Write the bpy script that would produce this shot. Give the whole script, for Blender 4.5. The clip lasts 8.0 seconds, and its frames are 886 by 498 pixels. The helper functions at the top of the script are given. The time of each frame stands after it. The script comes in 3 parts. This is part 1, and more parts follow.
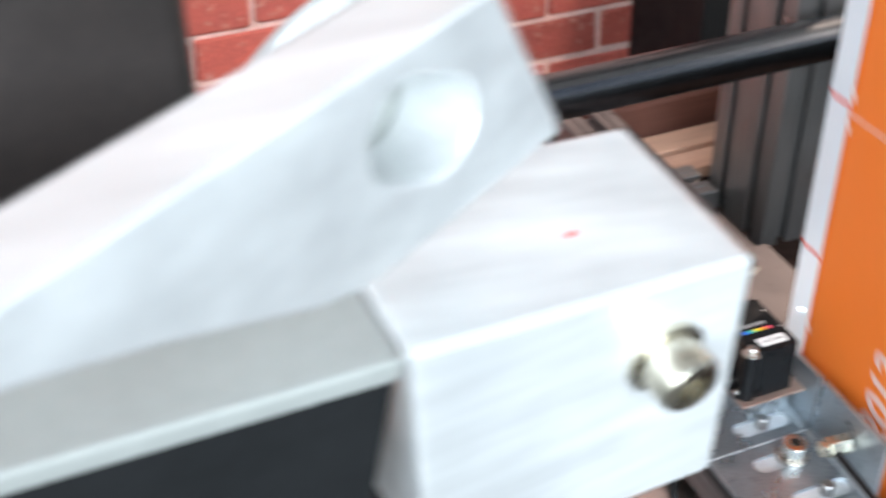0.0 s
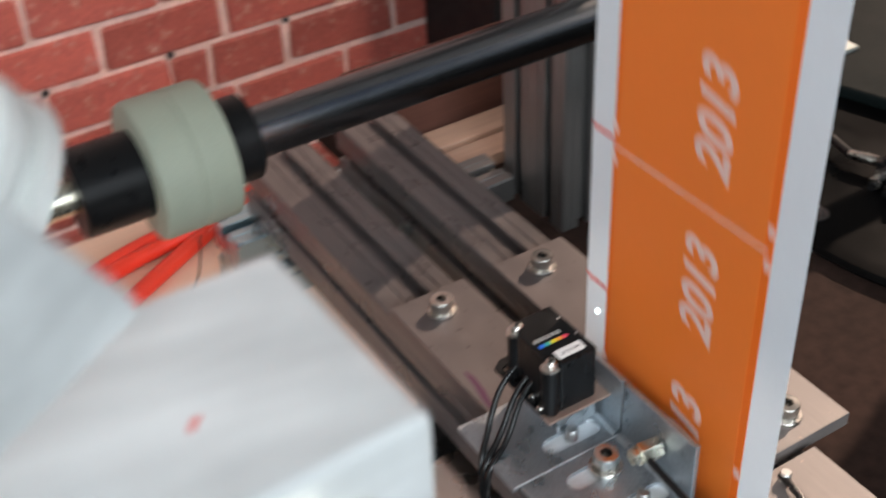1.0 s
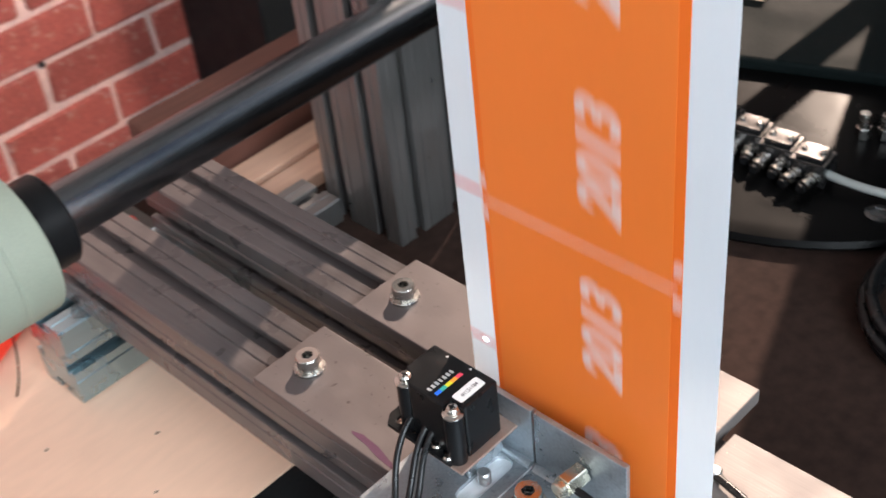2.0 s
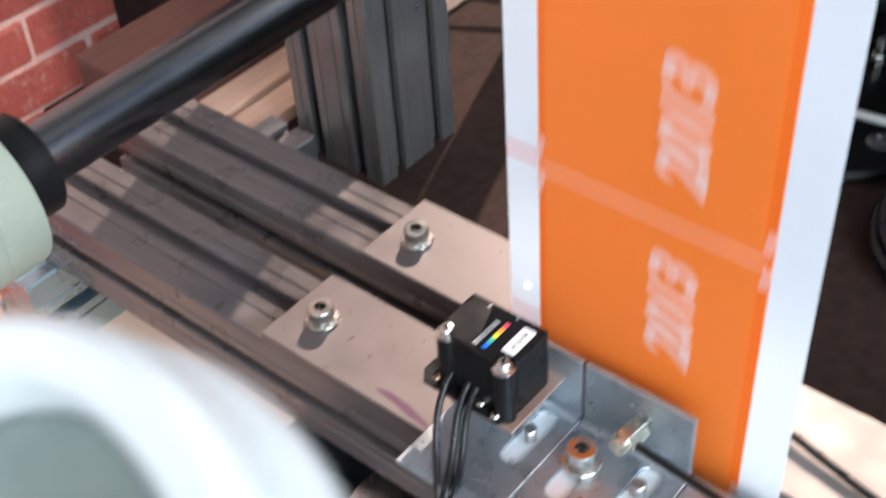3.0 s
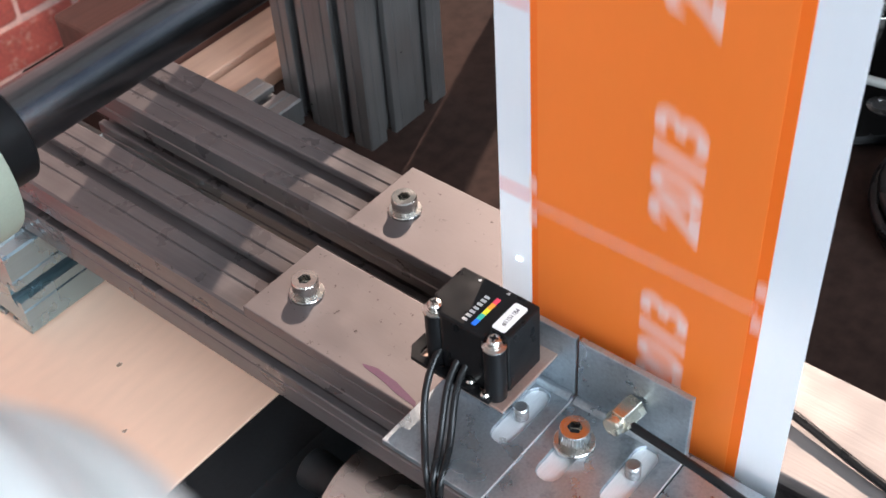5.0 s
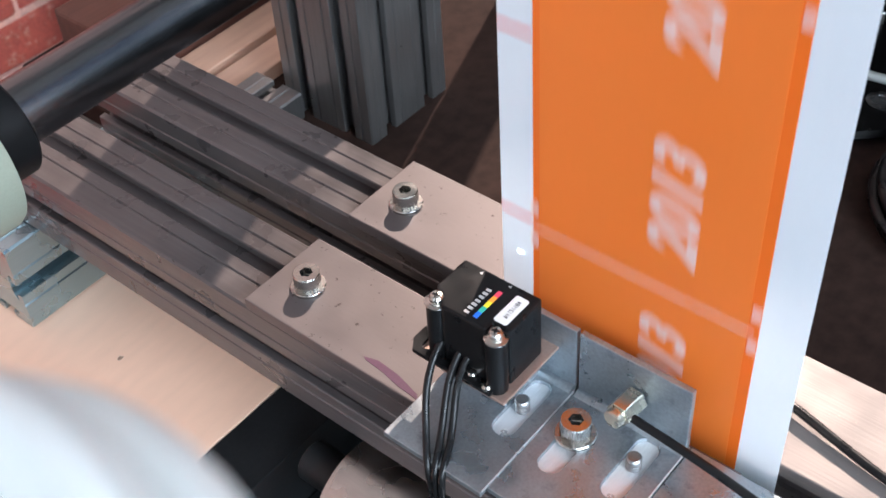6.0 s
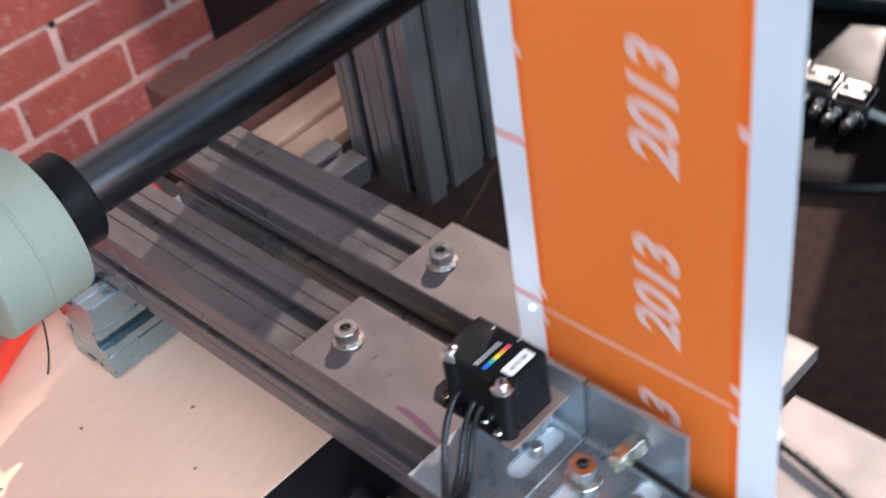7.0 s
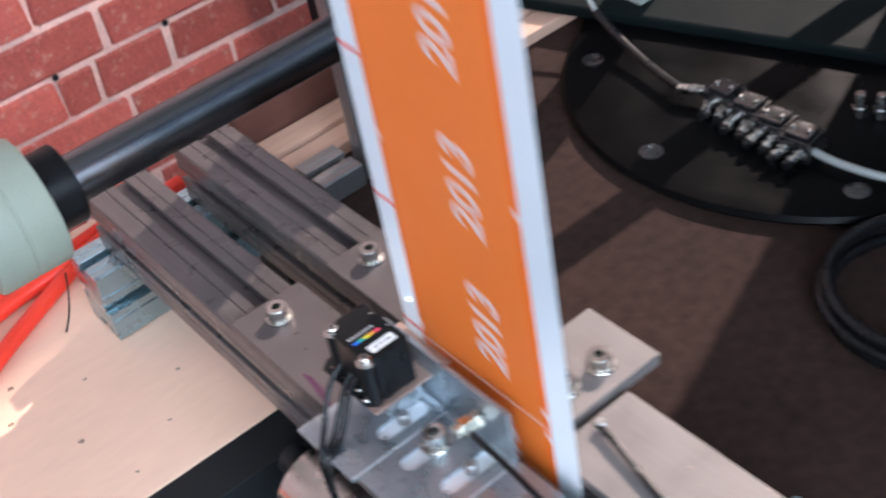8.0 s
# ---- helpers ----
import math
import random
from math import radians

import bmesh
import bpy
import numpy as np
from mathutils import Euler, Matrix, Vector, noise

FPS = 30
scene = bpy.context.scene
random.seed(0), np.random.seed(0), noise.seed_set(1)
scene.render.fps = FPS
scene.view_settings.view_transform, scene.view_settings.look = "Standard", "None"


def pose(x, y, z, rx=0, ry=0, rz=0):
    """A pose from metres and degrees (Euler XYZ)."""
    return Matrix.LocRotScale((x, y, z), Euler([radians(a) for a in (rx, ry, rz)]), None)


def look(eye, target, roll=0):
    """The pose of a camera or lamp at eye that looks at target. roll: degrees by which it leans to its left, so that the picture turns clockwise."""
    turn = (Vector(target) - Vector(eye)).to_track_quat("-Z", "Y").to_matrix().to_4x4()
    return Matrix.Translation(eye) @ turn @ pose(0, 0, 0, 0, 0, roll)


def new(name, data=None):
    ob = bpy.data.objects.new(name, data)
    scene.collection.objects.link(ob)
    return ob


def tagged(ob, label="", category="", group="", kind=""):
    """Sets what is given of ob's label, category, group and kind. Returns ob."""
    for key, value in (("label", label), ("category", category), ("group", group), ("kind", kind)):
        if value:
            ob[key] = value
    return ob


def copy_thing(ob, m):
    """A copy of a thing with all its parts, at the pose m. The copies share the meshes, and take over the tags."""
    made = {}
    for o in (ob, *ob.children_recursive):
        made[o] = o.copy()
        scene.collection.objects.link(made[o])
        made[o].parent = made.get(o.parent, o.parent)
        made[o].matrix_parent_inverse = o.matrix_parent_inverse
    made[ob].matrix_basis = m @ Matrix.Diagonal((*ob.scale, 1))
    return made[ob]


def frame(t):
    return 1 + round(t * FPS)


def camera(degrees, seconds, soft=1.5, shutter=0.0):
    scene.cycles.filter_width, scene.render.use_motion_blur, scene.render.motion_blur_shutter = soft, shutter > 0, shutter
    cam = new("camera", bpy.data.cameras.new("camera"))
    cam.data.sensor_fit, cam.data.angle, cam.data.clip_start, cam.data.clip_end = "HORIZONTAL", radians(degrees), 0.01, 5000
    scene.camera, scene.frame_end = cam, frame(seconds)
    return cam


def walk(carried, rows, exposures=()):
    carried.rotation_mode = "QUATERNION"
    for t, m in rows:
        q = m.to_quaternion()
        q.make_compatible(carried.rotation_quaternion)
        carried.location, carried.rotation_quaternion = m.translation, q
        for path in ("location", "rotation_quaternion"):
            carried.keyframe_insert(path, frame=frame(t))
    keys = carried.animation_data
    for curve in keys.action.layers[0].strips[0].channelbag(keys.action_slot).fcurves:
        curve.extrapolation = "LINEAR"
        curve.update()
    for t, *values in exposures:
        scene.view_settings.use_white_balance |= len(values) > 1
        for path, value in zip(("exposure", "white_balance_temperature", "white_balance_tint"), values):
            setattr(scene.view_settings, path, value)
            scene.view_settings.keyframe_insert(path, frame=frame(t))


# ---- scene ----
cam = camera(39.2, 8.0, shutter=1.0)
METRES, EYE, TILT, LEAN, TURN = 0.5, 0.45, 0.0, 0.0, -21.2
ROWS = [
    (0.0, 0.0, 0.0, 0.0, -0.69, -35.76, 0.96),
    (0.3, 0.0284, 0.0187, -0.0005, -2.94, -35.89, 0.69),
    (0.5, 0.0473, 0.0311, -0.0009, -4.17, -36.02, 0.27),
    (0.8, 0.0645, 0.075, -0.0068, -8.63, -36.8, 1.35),
    (1.0, 0.076, 0.1043, -0.0108, -10.92, -37.22, 2.38),
    (1.2, 0.0798, 0.1359, -0.0107, -13.77, -36.74, 3.22),
    (1.5, 0.0856, 0.1832, -0.0105, -18.32, -38.28, 4.0),
    (1.7, 0.0707, 0.2084, -0.0214, -21.8, -38.27, 5.14),
    (2.8, -0.0109, 0.3472, -0.0813, -28.78, -40.67, 3.04),
    (3.0, -0.0258, 0.3724, -0.0922, -29.37, -41.86, 3.39),
    (3.5, -0.0095, 0.3962, -0.1078, -29.79, -43.4, 3.8),
    (4.0, -0.0062, 0.401, -0.1108, -29.67, -43.75, 3.13),
    (4.5, -0.0026, 0.4049, -0.1124, -29.61, -43.71, 3.23),
    (6.0, -0.0094, 0.4027, -0.1119, -29.66, -43.95, 3.06),
    (6.5, 0.0069, 0.3732, -0.1084, -29.46, -43.74, 4.34),
    (6.7, 0.0242, 0.345, -0.0852, -28.56, -43.94, 6.02),
    (7.0, 0.0501, 0.3027, -0.0503, -25.93, -41.43, 7.53),
    (7.3, 0.0901, 0.228, -0.0147, -23.09, -41.2, 6.93),
    (7.5, 0.1167, 0.1782, 0.009, -20.22, -40.26, 8.43),
    (7.6, 0.1454, 0.1493, 0.0264, -19.7849, -40.2473, 8.1373),
    (7.7, 0.1629, 0.127, 0.0354, -19.3364, -40.3201, 8.0661),
    (7.8, 0.1886, 0.0967, 0.0359, -18.91, -40.25, 8.31),
    (8.0, 0.2366, 0.0423, 0.0539, -18.34, -40.15, 8.8),
]
EXPOSURES = [(0.0, 0.67, 6500, 10), (0.5, 0.47, 6600, 10), (1.0, 0.02, 6750, 10), (1.5, 0.29, 6800, 10), (1.7, 0.42, 6700, 10), (3.0, 0.86, 6250, 10), (4.5, 0.71, 6250, 10), (6.2, 0.66, 6000, 10), (7.0, 0.56, 5800, 10), (8.0, 0.57, 5700, 10)]
walk(cam, [(t, pose(0, 0, EYE, TILT, LEAN, TURN) @ pose(METRES * x, METRES * y, METRES * z, 90 + pitch, roll, yaw)) for t, x, y, z, yaw, pitch, roll in ROWS], EXPOSURES)
# a phone's small aperture: what is a hand's width away is soft
cam.data.dof.use_dof, cam.data.dof.focus_distance, cam.data.dof.aperture_fstop = True, 0.58, 26.0

# ---- light: open side of a shed behind the camera, low sun from the east ----
SUN_WAY = Vector((0.785, 0.285, 0.55)).normalized()
world = bpy.data.worlds.new("sky")
scene.world = world
world.use_nodes = True
wn = world.node_tree.nodes
sky = wn.new("ShaderNodeTexSky")
sky.sky_type, sky.sun_disc = "NISHITA", False
sky.sun_elevation, sky.sun_rotation = math.asin(SUN_WAY.z), math.atan2(SUN_WAY.x, SUN_WAY.y)
wn["Background"].inputs["Strength"].default_value = 0.07
world.node_tree.links.new(sky.outputs[0], wn["Background"].inputs["Color"])
sun = new("sun", bpy.data.lights.new("sun", "SUN"))
sun.data.energy, sun.data.angle, sun.data.color = 5.0, radians(0.8), (1.0, 0.78, 0.64)
sun.matrix_basis = look((0, 0, 0), -SUN_WAY)
day = new("doorway_daylight", bpy.data.lights.new("doorway_daylight", "AREA"))
day.data.shape, day.data.size, day.data.size_y, day.data.energy, day.data.color = "RECTANGLE", 2.6, 1.7, 135.0, (0.82, 0.92, 1.0)
day.matrix_basis = look((-0.6, -2.1, 1.40), (0.2, 0.5, 0.0))
# added fill lamp from the west, to brighten the front of the web
west_fill = new("side_fill", bpy.data.lights.new("side_fill", "AREA"))
west_fill.data.shape, west_fill.data.size, west_fill.data.size_y, west_fill.data.energy, west_fill.data.color = "RECTANGLE", 1.8, 1.6, 20.0, (0.80, 0.91, 1.0)
west_fill.matrix_basis = look((-2.5, -0.7, 1.25), (0.3, 0.4, 0.0))
# added lamp aimed at the bricks only; the cabinet cuts its light off
brick_fill = new("brick_fill_lamp", bpy.data.lights.new("brick_fill_lamp", "AREA"))
brick_fill.data.shape, brick_fill.data.size, brick_fill.data.size_y, brick_fill.data.energy, brick_fill.data.color = "RECTANGLE", 0.4, 0.4, 3.9, (1.0, 0.86, 0.76)
brick_fill.data.spread = radians(55)
brick_fill.matrix_basis = look((2.17, -0.12, 1.25), (0.45, 2.0, -0.7))


# ---- materials ----
def mat(name, color, rough=0.5, metal=0.0, vary=0.15, scale=60.0, fine=600.0, bump=0.1, streak=None, spec=0.5, rvary=0.1, dist=0.0005, each=0.0, spots=None):
    """Procedural surface: base colour broken by two noises, roughness wear, fine relief; streak = (x, y, z) scale of brushed grain."""
    m = bpy.data.materials.new(name)
    m.use_nodes = True
    n, l = m.node_tree.nodes, m.node_tree.links
    b = n["Principled BSDF"]
    b.inputs["Metallic"].default_value, b.inputs["Specular IOR Level"].default_value = metal, spec
    co = n.new("ShaderNodeTexCoord")
    src = co.outputs["Object"]
    if streak:
        mp = n.new("ShaderNodeMapping")
        mp.inputs["Scale"].default_value = streak
        l.new(src, mp.inputs["Vector"])
        fsrc = mp.outputs[0]
    else:
        fsrc = src
    big, small = n.new("ShaderNodeTexNoise"), n.new("ShaderNodeTexNoise")
    big.inputs["Scale"].default_value, big.inputs["Detail"].default_value = scale, 5
    small.inputs["Scale"].default_value, small.inputs["Detail"].default_value = fine, 3
    l.new(src, big.inputs["Vector"])
    l.new(fsrc, small.inputs["Vector"])
    add = n.new("ShaderNodeMath")
    add.operation = "ADD"
    l.new(big.outputs[0], add.inputs[0])
    l.new(small.outputs[0], add.inputs[1])
    ramp = n.new("ShaderNodeMapRange")
    ramp.inputs["From Min"].default_value, ramp.inputs["From Max"].default_value = 0.6, 1.4
    ramp.inputs["To Min"].default_value, ramp.inputs["To Max"].default_value = 1 - vary, 1 + vary
    l.new(add.outputs[0], ramp.inputs["Value"])
    fac = ramp.outputs[0]
    if each:
        info, er, mul = n.new("ShaderNodeObjectInfo"), n.new("ShaderNodeMapRange"), n.new("ShaderNodeMath")
        er.inputs["To Min"].default_value, er.inputs["To Max"].default_value = 1 - each, 1 + each
        mul.operation = "MULTIPLY"
        l.new(info.outputs["Random"], er.inputs["Value"])
        l.new(er.outputs[0], mul.inputs[0])
        l.new(fac, mul.inputs[1])
        fac = mul.outputs[0]
    sc = n.new("ShaderNodeVectorMath")
    sc.operation = "SCALE"
    sc.inputs[0].default_value = color
    l.new(fac, sc.inputs["Scale"])
    if spots:
        sp_color, lo, hi, sp_scale = spots
        wear, wr, wm = n.new("ShaderNodeTexNoise"), n.new("ShaderNodeMapRange"), n.new("ShaderNodeMix")
        wear.inputs["Scale"].default_value, wear.inputs["Detail"].default_value, wear.inputs["Roughness"].default_value = sp_scale, 8, 0.65
        wr.inputs["From Min"].default_value, wr.inputs["From Max"].default_value = lo, hi
        wm.data_type = "RGBA"
        wm.inputs["B"].default_value = (*sp_color, 1)
        if each:
            shift = n.new("ShaderNodeVectorMath")
            l.new(src, shift.inputs[0])
            l.new(info.outputs["Random"], shift.inputs[1])
            shift.operation = "ADD"
            l.new(shift.outputs[0], wear.inputs["Vector"])
        else:
            l.new(src, wear.inputs["Vector"])
        l.new(wear.outputs[0], wr.inputs["Value"])
        l.new(wr.outputs[0], wm.inputs["Factor"])
        l.new(sc.outputs[0], wm.inputs["A"])
        l.new(wm.outputs["Result"], b.inputs["Base Color"])
    else:
        l.new(sc.outputs[0], b.inputs["Base Color"])
    rr = n.new("ShaderNodeMapRange")
    rr.inputs["From Min"].default_value, rr.inputs["From Max"].default_value = 0.3, 0.7
    rr.inputs["To Min"].default_value, rr.inputs["To Max"].default_value = max(0.02, rough - rvary), min(1, rough + rvary)
    l.new(big.outputs[0], rr.inputs["Value"])
    l.new(rr.outputs[0], b.inputs["Roughness"])
    if bump:
        bp = n.new("ShaderNodeBump")
        bp.inputs["Strength"].default_value, bp.inputs["Distance"].default_value = bump, dist
        l.new(small.outputs[0], bp.inputs["Height"])
        l.new(bp.outputs[0], b.inputs["Normal"])
    return m


ALU = mat("anodised_aluminium", (0.098, 0.083, 0.081), 0.34, 0.3, 0.26, 40, 420, 0.10, (1, 0.03, 1), 0.5, 0.12, 0.0005, 0, ((0.19, 0.165, 0.16), 0.66, 0.74, 260))
# sky reflection on the cross profiles, put into a bright bluish base colour
ALU_X = mat("sky_tinted_aluminium_cross", (0.34, 0.45, 0.49), 0.28, 0.92, 0.06, 40, 500, 0.0, (0.05, 1, 1))
ALU_Z = mat("anodised_aluminium_post", (0.27, 0.26, 0.255), 0.36, 0.8, 0.12, 30, 500, 0.08, (1, 1, 0.05))
PALE = mat("bright_brushed_aluminium", (0.18, 0.158, 0.148), 0.5, 0.4, 0.10, 60, 800, 0.12, (1, 0.04, 1), 0.5, 0.1, 0.0005, 0, ((0.30, 0.22, 0.19), 0.66, 0.70, 200))
PLATE = mat("milled_aluminium_plate", (0.135, 0.117, 0.116), 0.46, 0.7, 0.03, 70, 900, 0.05, (1, 0.15, 1), 0.5, 0.05, 0.0005, 0, ((0.045, 0.035, 0.033), 0.640, 0.68, 260))
# scuffed sheet; its bluish tint carries the sky's reflection
SHEET = mat("scuffed_sheet_aluminium", (0.37, 0.41, 0.44), 0.34, 0.85, 0.18, 55, 700, 0.14, None, 0.5, 0.14, 0.0005, 0, ((0.20, 0.22, 0.24), 0.57, 0.72, 60))
# pale metal for painted highlights: light in the slots and along cut edges
LIT_METAL = mat("bright_lit_aluminium", (0.80, 0.82, 0.84), 0.34, 0.6, 0.10, 90, 900, 0.10, (0.2, 1, 1))
CAST = mat("bright_block_aluminium", (0.78, 0.80, 0.80), 0.40, 0.45, 0.22, 26, 120, 0.10, (0.08, 1, 1))
GREYBAR = mat("dull_grey_aluminium", (0.42, 0.44, 0.42), 0.55, 0.4, 0.08, 30, 300, 0.1)
# shade inside the pulley's recess, held in a darker grey-green
DISH_SHADE = mat("grey_green_dish_shade", (0.20, 0.235, 0.21), 0.5, 0.0, 0.12, 30, 300, 0.08)
DARKBROWN = mat("dark_brown_casting", (0.022, 0.016, 0.014), 0.6, 0.0, 0.3, 30, 300, 0.2)
# strong light on the aluminium rim, put into a white base colour
RIM_LIT = mat("brightly_lit_rim", (0.72, 0.74, 0.72), 0.45, 0.0, 0.04, 40, 400, 0.05)
CHROME = mat("dark_chromed_metal", (0.12, 0.115, 0.115), 0.25, 0.9, 0.15, 60, 600, 0.05)
ROLLER = mat("ground_roller_steel", (0.52, 0.48, 0.45), 0.28, 1.0, 0.08, 40, 600, 0.02, (1, 0.1, 1))
THREAD = mat("dull_thread_steel", (0.36, 0.36, 0.36), 0.38, 1.0, 0.15, 200, 1500, 0.05)
STEEL = mat("bright_steel", (0.52, 0.495, 0.46), 0.23, 1.0, 0.10, 120, 1500, 0.04)
BRASS = mat("nickelled_brass", (0.62, 0.58, 0.48), 0.28, 1.0, 0.10, 120, 900, 0.05)
BLACKSTEEL = mat("blackened_steel_shaft", (0.15, 0.155, 0.165), 0.25, 1.0, 0.06, 60, 800, 0.003, (0.1, 1, 1), 0.5, 0.015)
DARK = mat("black_painted_steel", (0.011, 0.012, 0.013), 0.5, 0.0, 0.25, 30, 400, 0.1, None, 0.25)
BLACK = mat("black_plastic", (0.007, 0.007, 0.0075), 0.34, 0.0, 0.2, 90, 1600, 0.08, None, 0.16)
RUBBER = mat("black_cable_sheath", (0.007, 0.007, 0.0075), 0.32, 0.0, 0.15, 90, 900, 0.05, None, 0.3)
CREAM = mat("cream_nylon", (0.30, 0.325, 0.255), 0.6, 0.0, 0.07, 60, 800, 0.06)
BENCH = mat("planed_board", (0.88, 0.565, 0.40), 0.6, 0.0, 0.05, 9, 160, 0.1, (0.25, 1, 1))
STRIP = mat("weathered_board", (0.55, 0.345, 0.25), 0.6, 0.0, 0.15, 30, 160, 0.1, (0.1, 1, 1))
TIMBER = mat("reddish_brown_timber", (0.115, 0.047, 0.034), 0.7, 0.0, 0.25, 30, 200, 0.15, (0.08, 1, 1), 0.3)
TEAL = mat("dark_teal_paint", (0.006, 0.009, 0.009), 0.55, 0.0, 0.3, 20, 300, 0.1, None, 0.04)
STAIN = mat("brown_stain", (0.30, 0.19, 0.13), 0.7, 0.0, 0.3, 90, 600, 0.05)
GROUND = mat("stained_brown_board", (0.034, 0.020, 0.016), 0.9, 0.0, 0.4, 7, 90, 0.25, None, 0.08)
FLOOR = mat("dark_concrete", (0.09, 0.085, 0.08), 0.85, 0.0, 0.3, 3, 60, 0.3)
REDHOSE = mat("red_polyurethane_hose", (0.85, 0.045, 0.02), 0.35, 0.0, 0.08, 60, 500, 0.03)
BRICK = mat("red_painted_brick", (0.46, 0.100, 0.074), 0.65, 0.0, 0.32, 14, 140, 0.8, None, 0.5, 0.1, 0.003, 0.25, ((0.62, 0.36, 0.30), 0.56, 0.72, 45))
COVER = mat("black_cover_paint", (0.0028, 0.0026, 0.0026), 0.34, 0.0, 0.3, 20, 300, 0.06, None, 0.06)
MORTAR = mat("pinkish_mortar", (0.80, 0.54, 0.47), 0.85, 0.0, 0.3, 20, 160, 0.5, None, 0.3, 0.1, 0.002)
WHITEWALL = mat("whitewashed_render", (0.6, 0.6, 0.58), 0.85, 0.0, 0.12, 3, 60, 0.2)
PURPLE = mat("purple_marker_ink", (0.06, 0.010, 0.04), 0.5, 0.0, 0.3, 200, 900, 0.0)
LABELW = mat("white_label_paper", (0.82, 0.82, 0.80), 0.5, 0.0, 0.03, 90, 700, 0.0)
INKRED = mat("red_print", (0.72, 0.045, 0.03), 0.4, 0.0, 0.05, 90, 700, 0.0)


def film(name, color, through_share):
    """Thin printed plastic film: some light comes through from behind."""
    m = mat(name, color, 0.42, 0.0, 0.03, 25, 300, 0.0)
    n, l = m.node_tree.nodes, m.node_tree.links
    b = n["Principled BSDF"]
    tr, mix = n.new("ShaderNodeBsdfTranslucent"), n.new("ShaderNodeMixShader")
    tr.inputs["Color"].default_value = (*color, 1)
    mix.inputs[0].default_value = through_share
    l.new(b.outputs[0], mix.inputs[1])
    l.new(tr.outputs[0], mix.inputs[2])
    l.new(mix.outputs[0], n["Material Output"].inputs["Surface"])
    return m


WEB_WHITE = film("white_web_film", (0.80, 0.845, 0.885), 0.33)
WEB_ORANGE = film("orange_print", (0.95, 0.268, 0.042), 0.36)
WEB_DEEP = film("deep_orange_print", (0.95, 0.215, 0.020), 0.36)
WEB_PALE = film("pale_print", (0.92, 0.70, 0.64), 0.36)


def plain(name, color, glow=0.0, rough=0.4):
    m = bpy.data.materials.new(name)
    m.use_nodes = True
    b = m.node_tree.nodes["Principled BSDF"]
    b.inputs["Base Color"].default_value, b.inputs["Roughness"].default_value = (*color, 1), rough
    if glow:
        b.inputs["Emission Color"].default_value, b.inputs["Emission Strength"].default_value = (*color, 1), glow
    return m


# ---- mesh helpers ----
def part(name, bm, material, parent=None, label="", smooth=False):
    me = bpy.data.meshes.new(name)
    bmesh.ops.recalc_face_normals(bm, faces=bm.faces)
    if smooth:
        for f in bm.faces:
            f.smooth = True
        for e in bm.edges:
            if len(e.link_faces) == 2 and e.calc_face_angle(0) > 0.6:
                e.smooth = False
    bm.to_mesh(me)
    bm.free()
    me.materials.append(material)
    ob = new(name, me)
    if parent:
        ob.parent = parent
    if label:
        ob["label"] = label
    return ob


def box(x0, x1, y0, y1, z0, z1, bevel=0.0, m=None, seg=2):
    bm = bmesh.new()
    bmesh.ops.create_cube(bm, size=1)
    for v in bm.verts:
        v.co = Vector((x0 if v.co.x < 0 else x1, y0 if v.co.y < 0 else y1, z0 if v.co.z < 0 else z1))
    if bevel:
        bmesh.ops.bevel(bm, geom=list(bm.edges), offset=bevel, segments=seg, affect="EDGES", profile=0.5)
    if m:
        bmesh.ops.transform(bm, matrix=m, verts=bm.verts)
    return bm


def along(p0, p1):
    """A pose at p0 whose z axis points to p1."""
    d = Vector(p1) - Vector(p0)
    return Matrix.Translation(p0) @ d.to_track_quat("Z", "Y").to_matrix().to_4x4(), d.length


def lathe(rows, segs=32, m=None):
    """Turned shape round z from (radius, height) rows; a zero radius closes it."""
    bm = bmesh.new()
    rings = []
    for r, z in rows:
        if r <= 1e-7:
            rings.append([bm.verts.new((0, 0, z))])
        else:
            rings.append([bm.verts.new((r * math.cos(2 * math.pi * i / segs), r * math.sin(2 * math.pi * i / segs), z)) for i in range(segs)])
    for a, b in zip(rings, rings[1:]):
        for i in range(segs):
            j = (i + 1) % segs
            if len(a) == 1 and len(b) == 1:
                continue
            if len(a) == 1:
                bm.faces.new((a[0], b[i], b[j]))
            elif len(b) == 1:
                bm.faces.new((a[i], b[0], a[j]))
            else:
                bm.faces.new((a[i], b[i], b[j], a[j]))
    if m:
        bmesh.ops.transform(bm, matrix=m, verts=bm.verts)
    return bm


def turned(rows, p0, p1, segs=32):
    m, _ = along(p0, p1)
    return lathe(rows, segs, m)


def prism(points, depth, m=None, bevel=0.0, holes=()):
    """A flat outline in x, y, with holes, pushed up along z."""
    bm = bmesh.new()
    edges = []
    for loop in (points, *holes):
        vs = [bm.verts.new((x, y, 0)) for x, y in loop]
        edges += [bm.edges.new((vs[i], vs[(i + 1) % len(vs)])) for i in range(len(vs))]
    if holes:
        bmesh.ops.triangle_fill(bm, edges=edges, use_beauty=True)
    else:
        bm.faces.new(bm.verts)
    got = bmesh.ops.extrude_face_region(bm, geom=list(bm.faces))
    bmesh.ops.translate(bm, vec=(0, 0, depth), verts=[g for g in got["geom"] if isinstance(g, bmesh.types.BMVert)])
    bmesh.ops.recalc_face_normals(bm, faces=bm.faces)
    if bevel:
        sharp = [e for e in bm.edges if len(e.link_faces) == 2 and e.calc_face_angle(0) > 0.5]
        bmesh.ops.bevel(bm, geom=sharp, offset=bevel, segments=2, affect="EDGES", profile=0.5)
    if m:
        bmesh.ops.transform(bm, matrix=m, verts=bm.verts)
    return bm


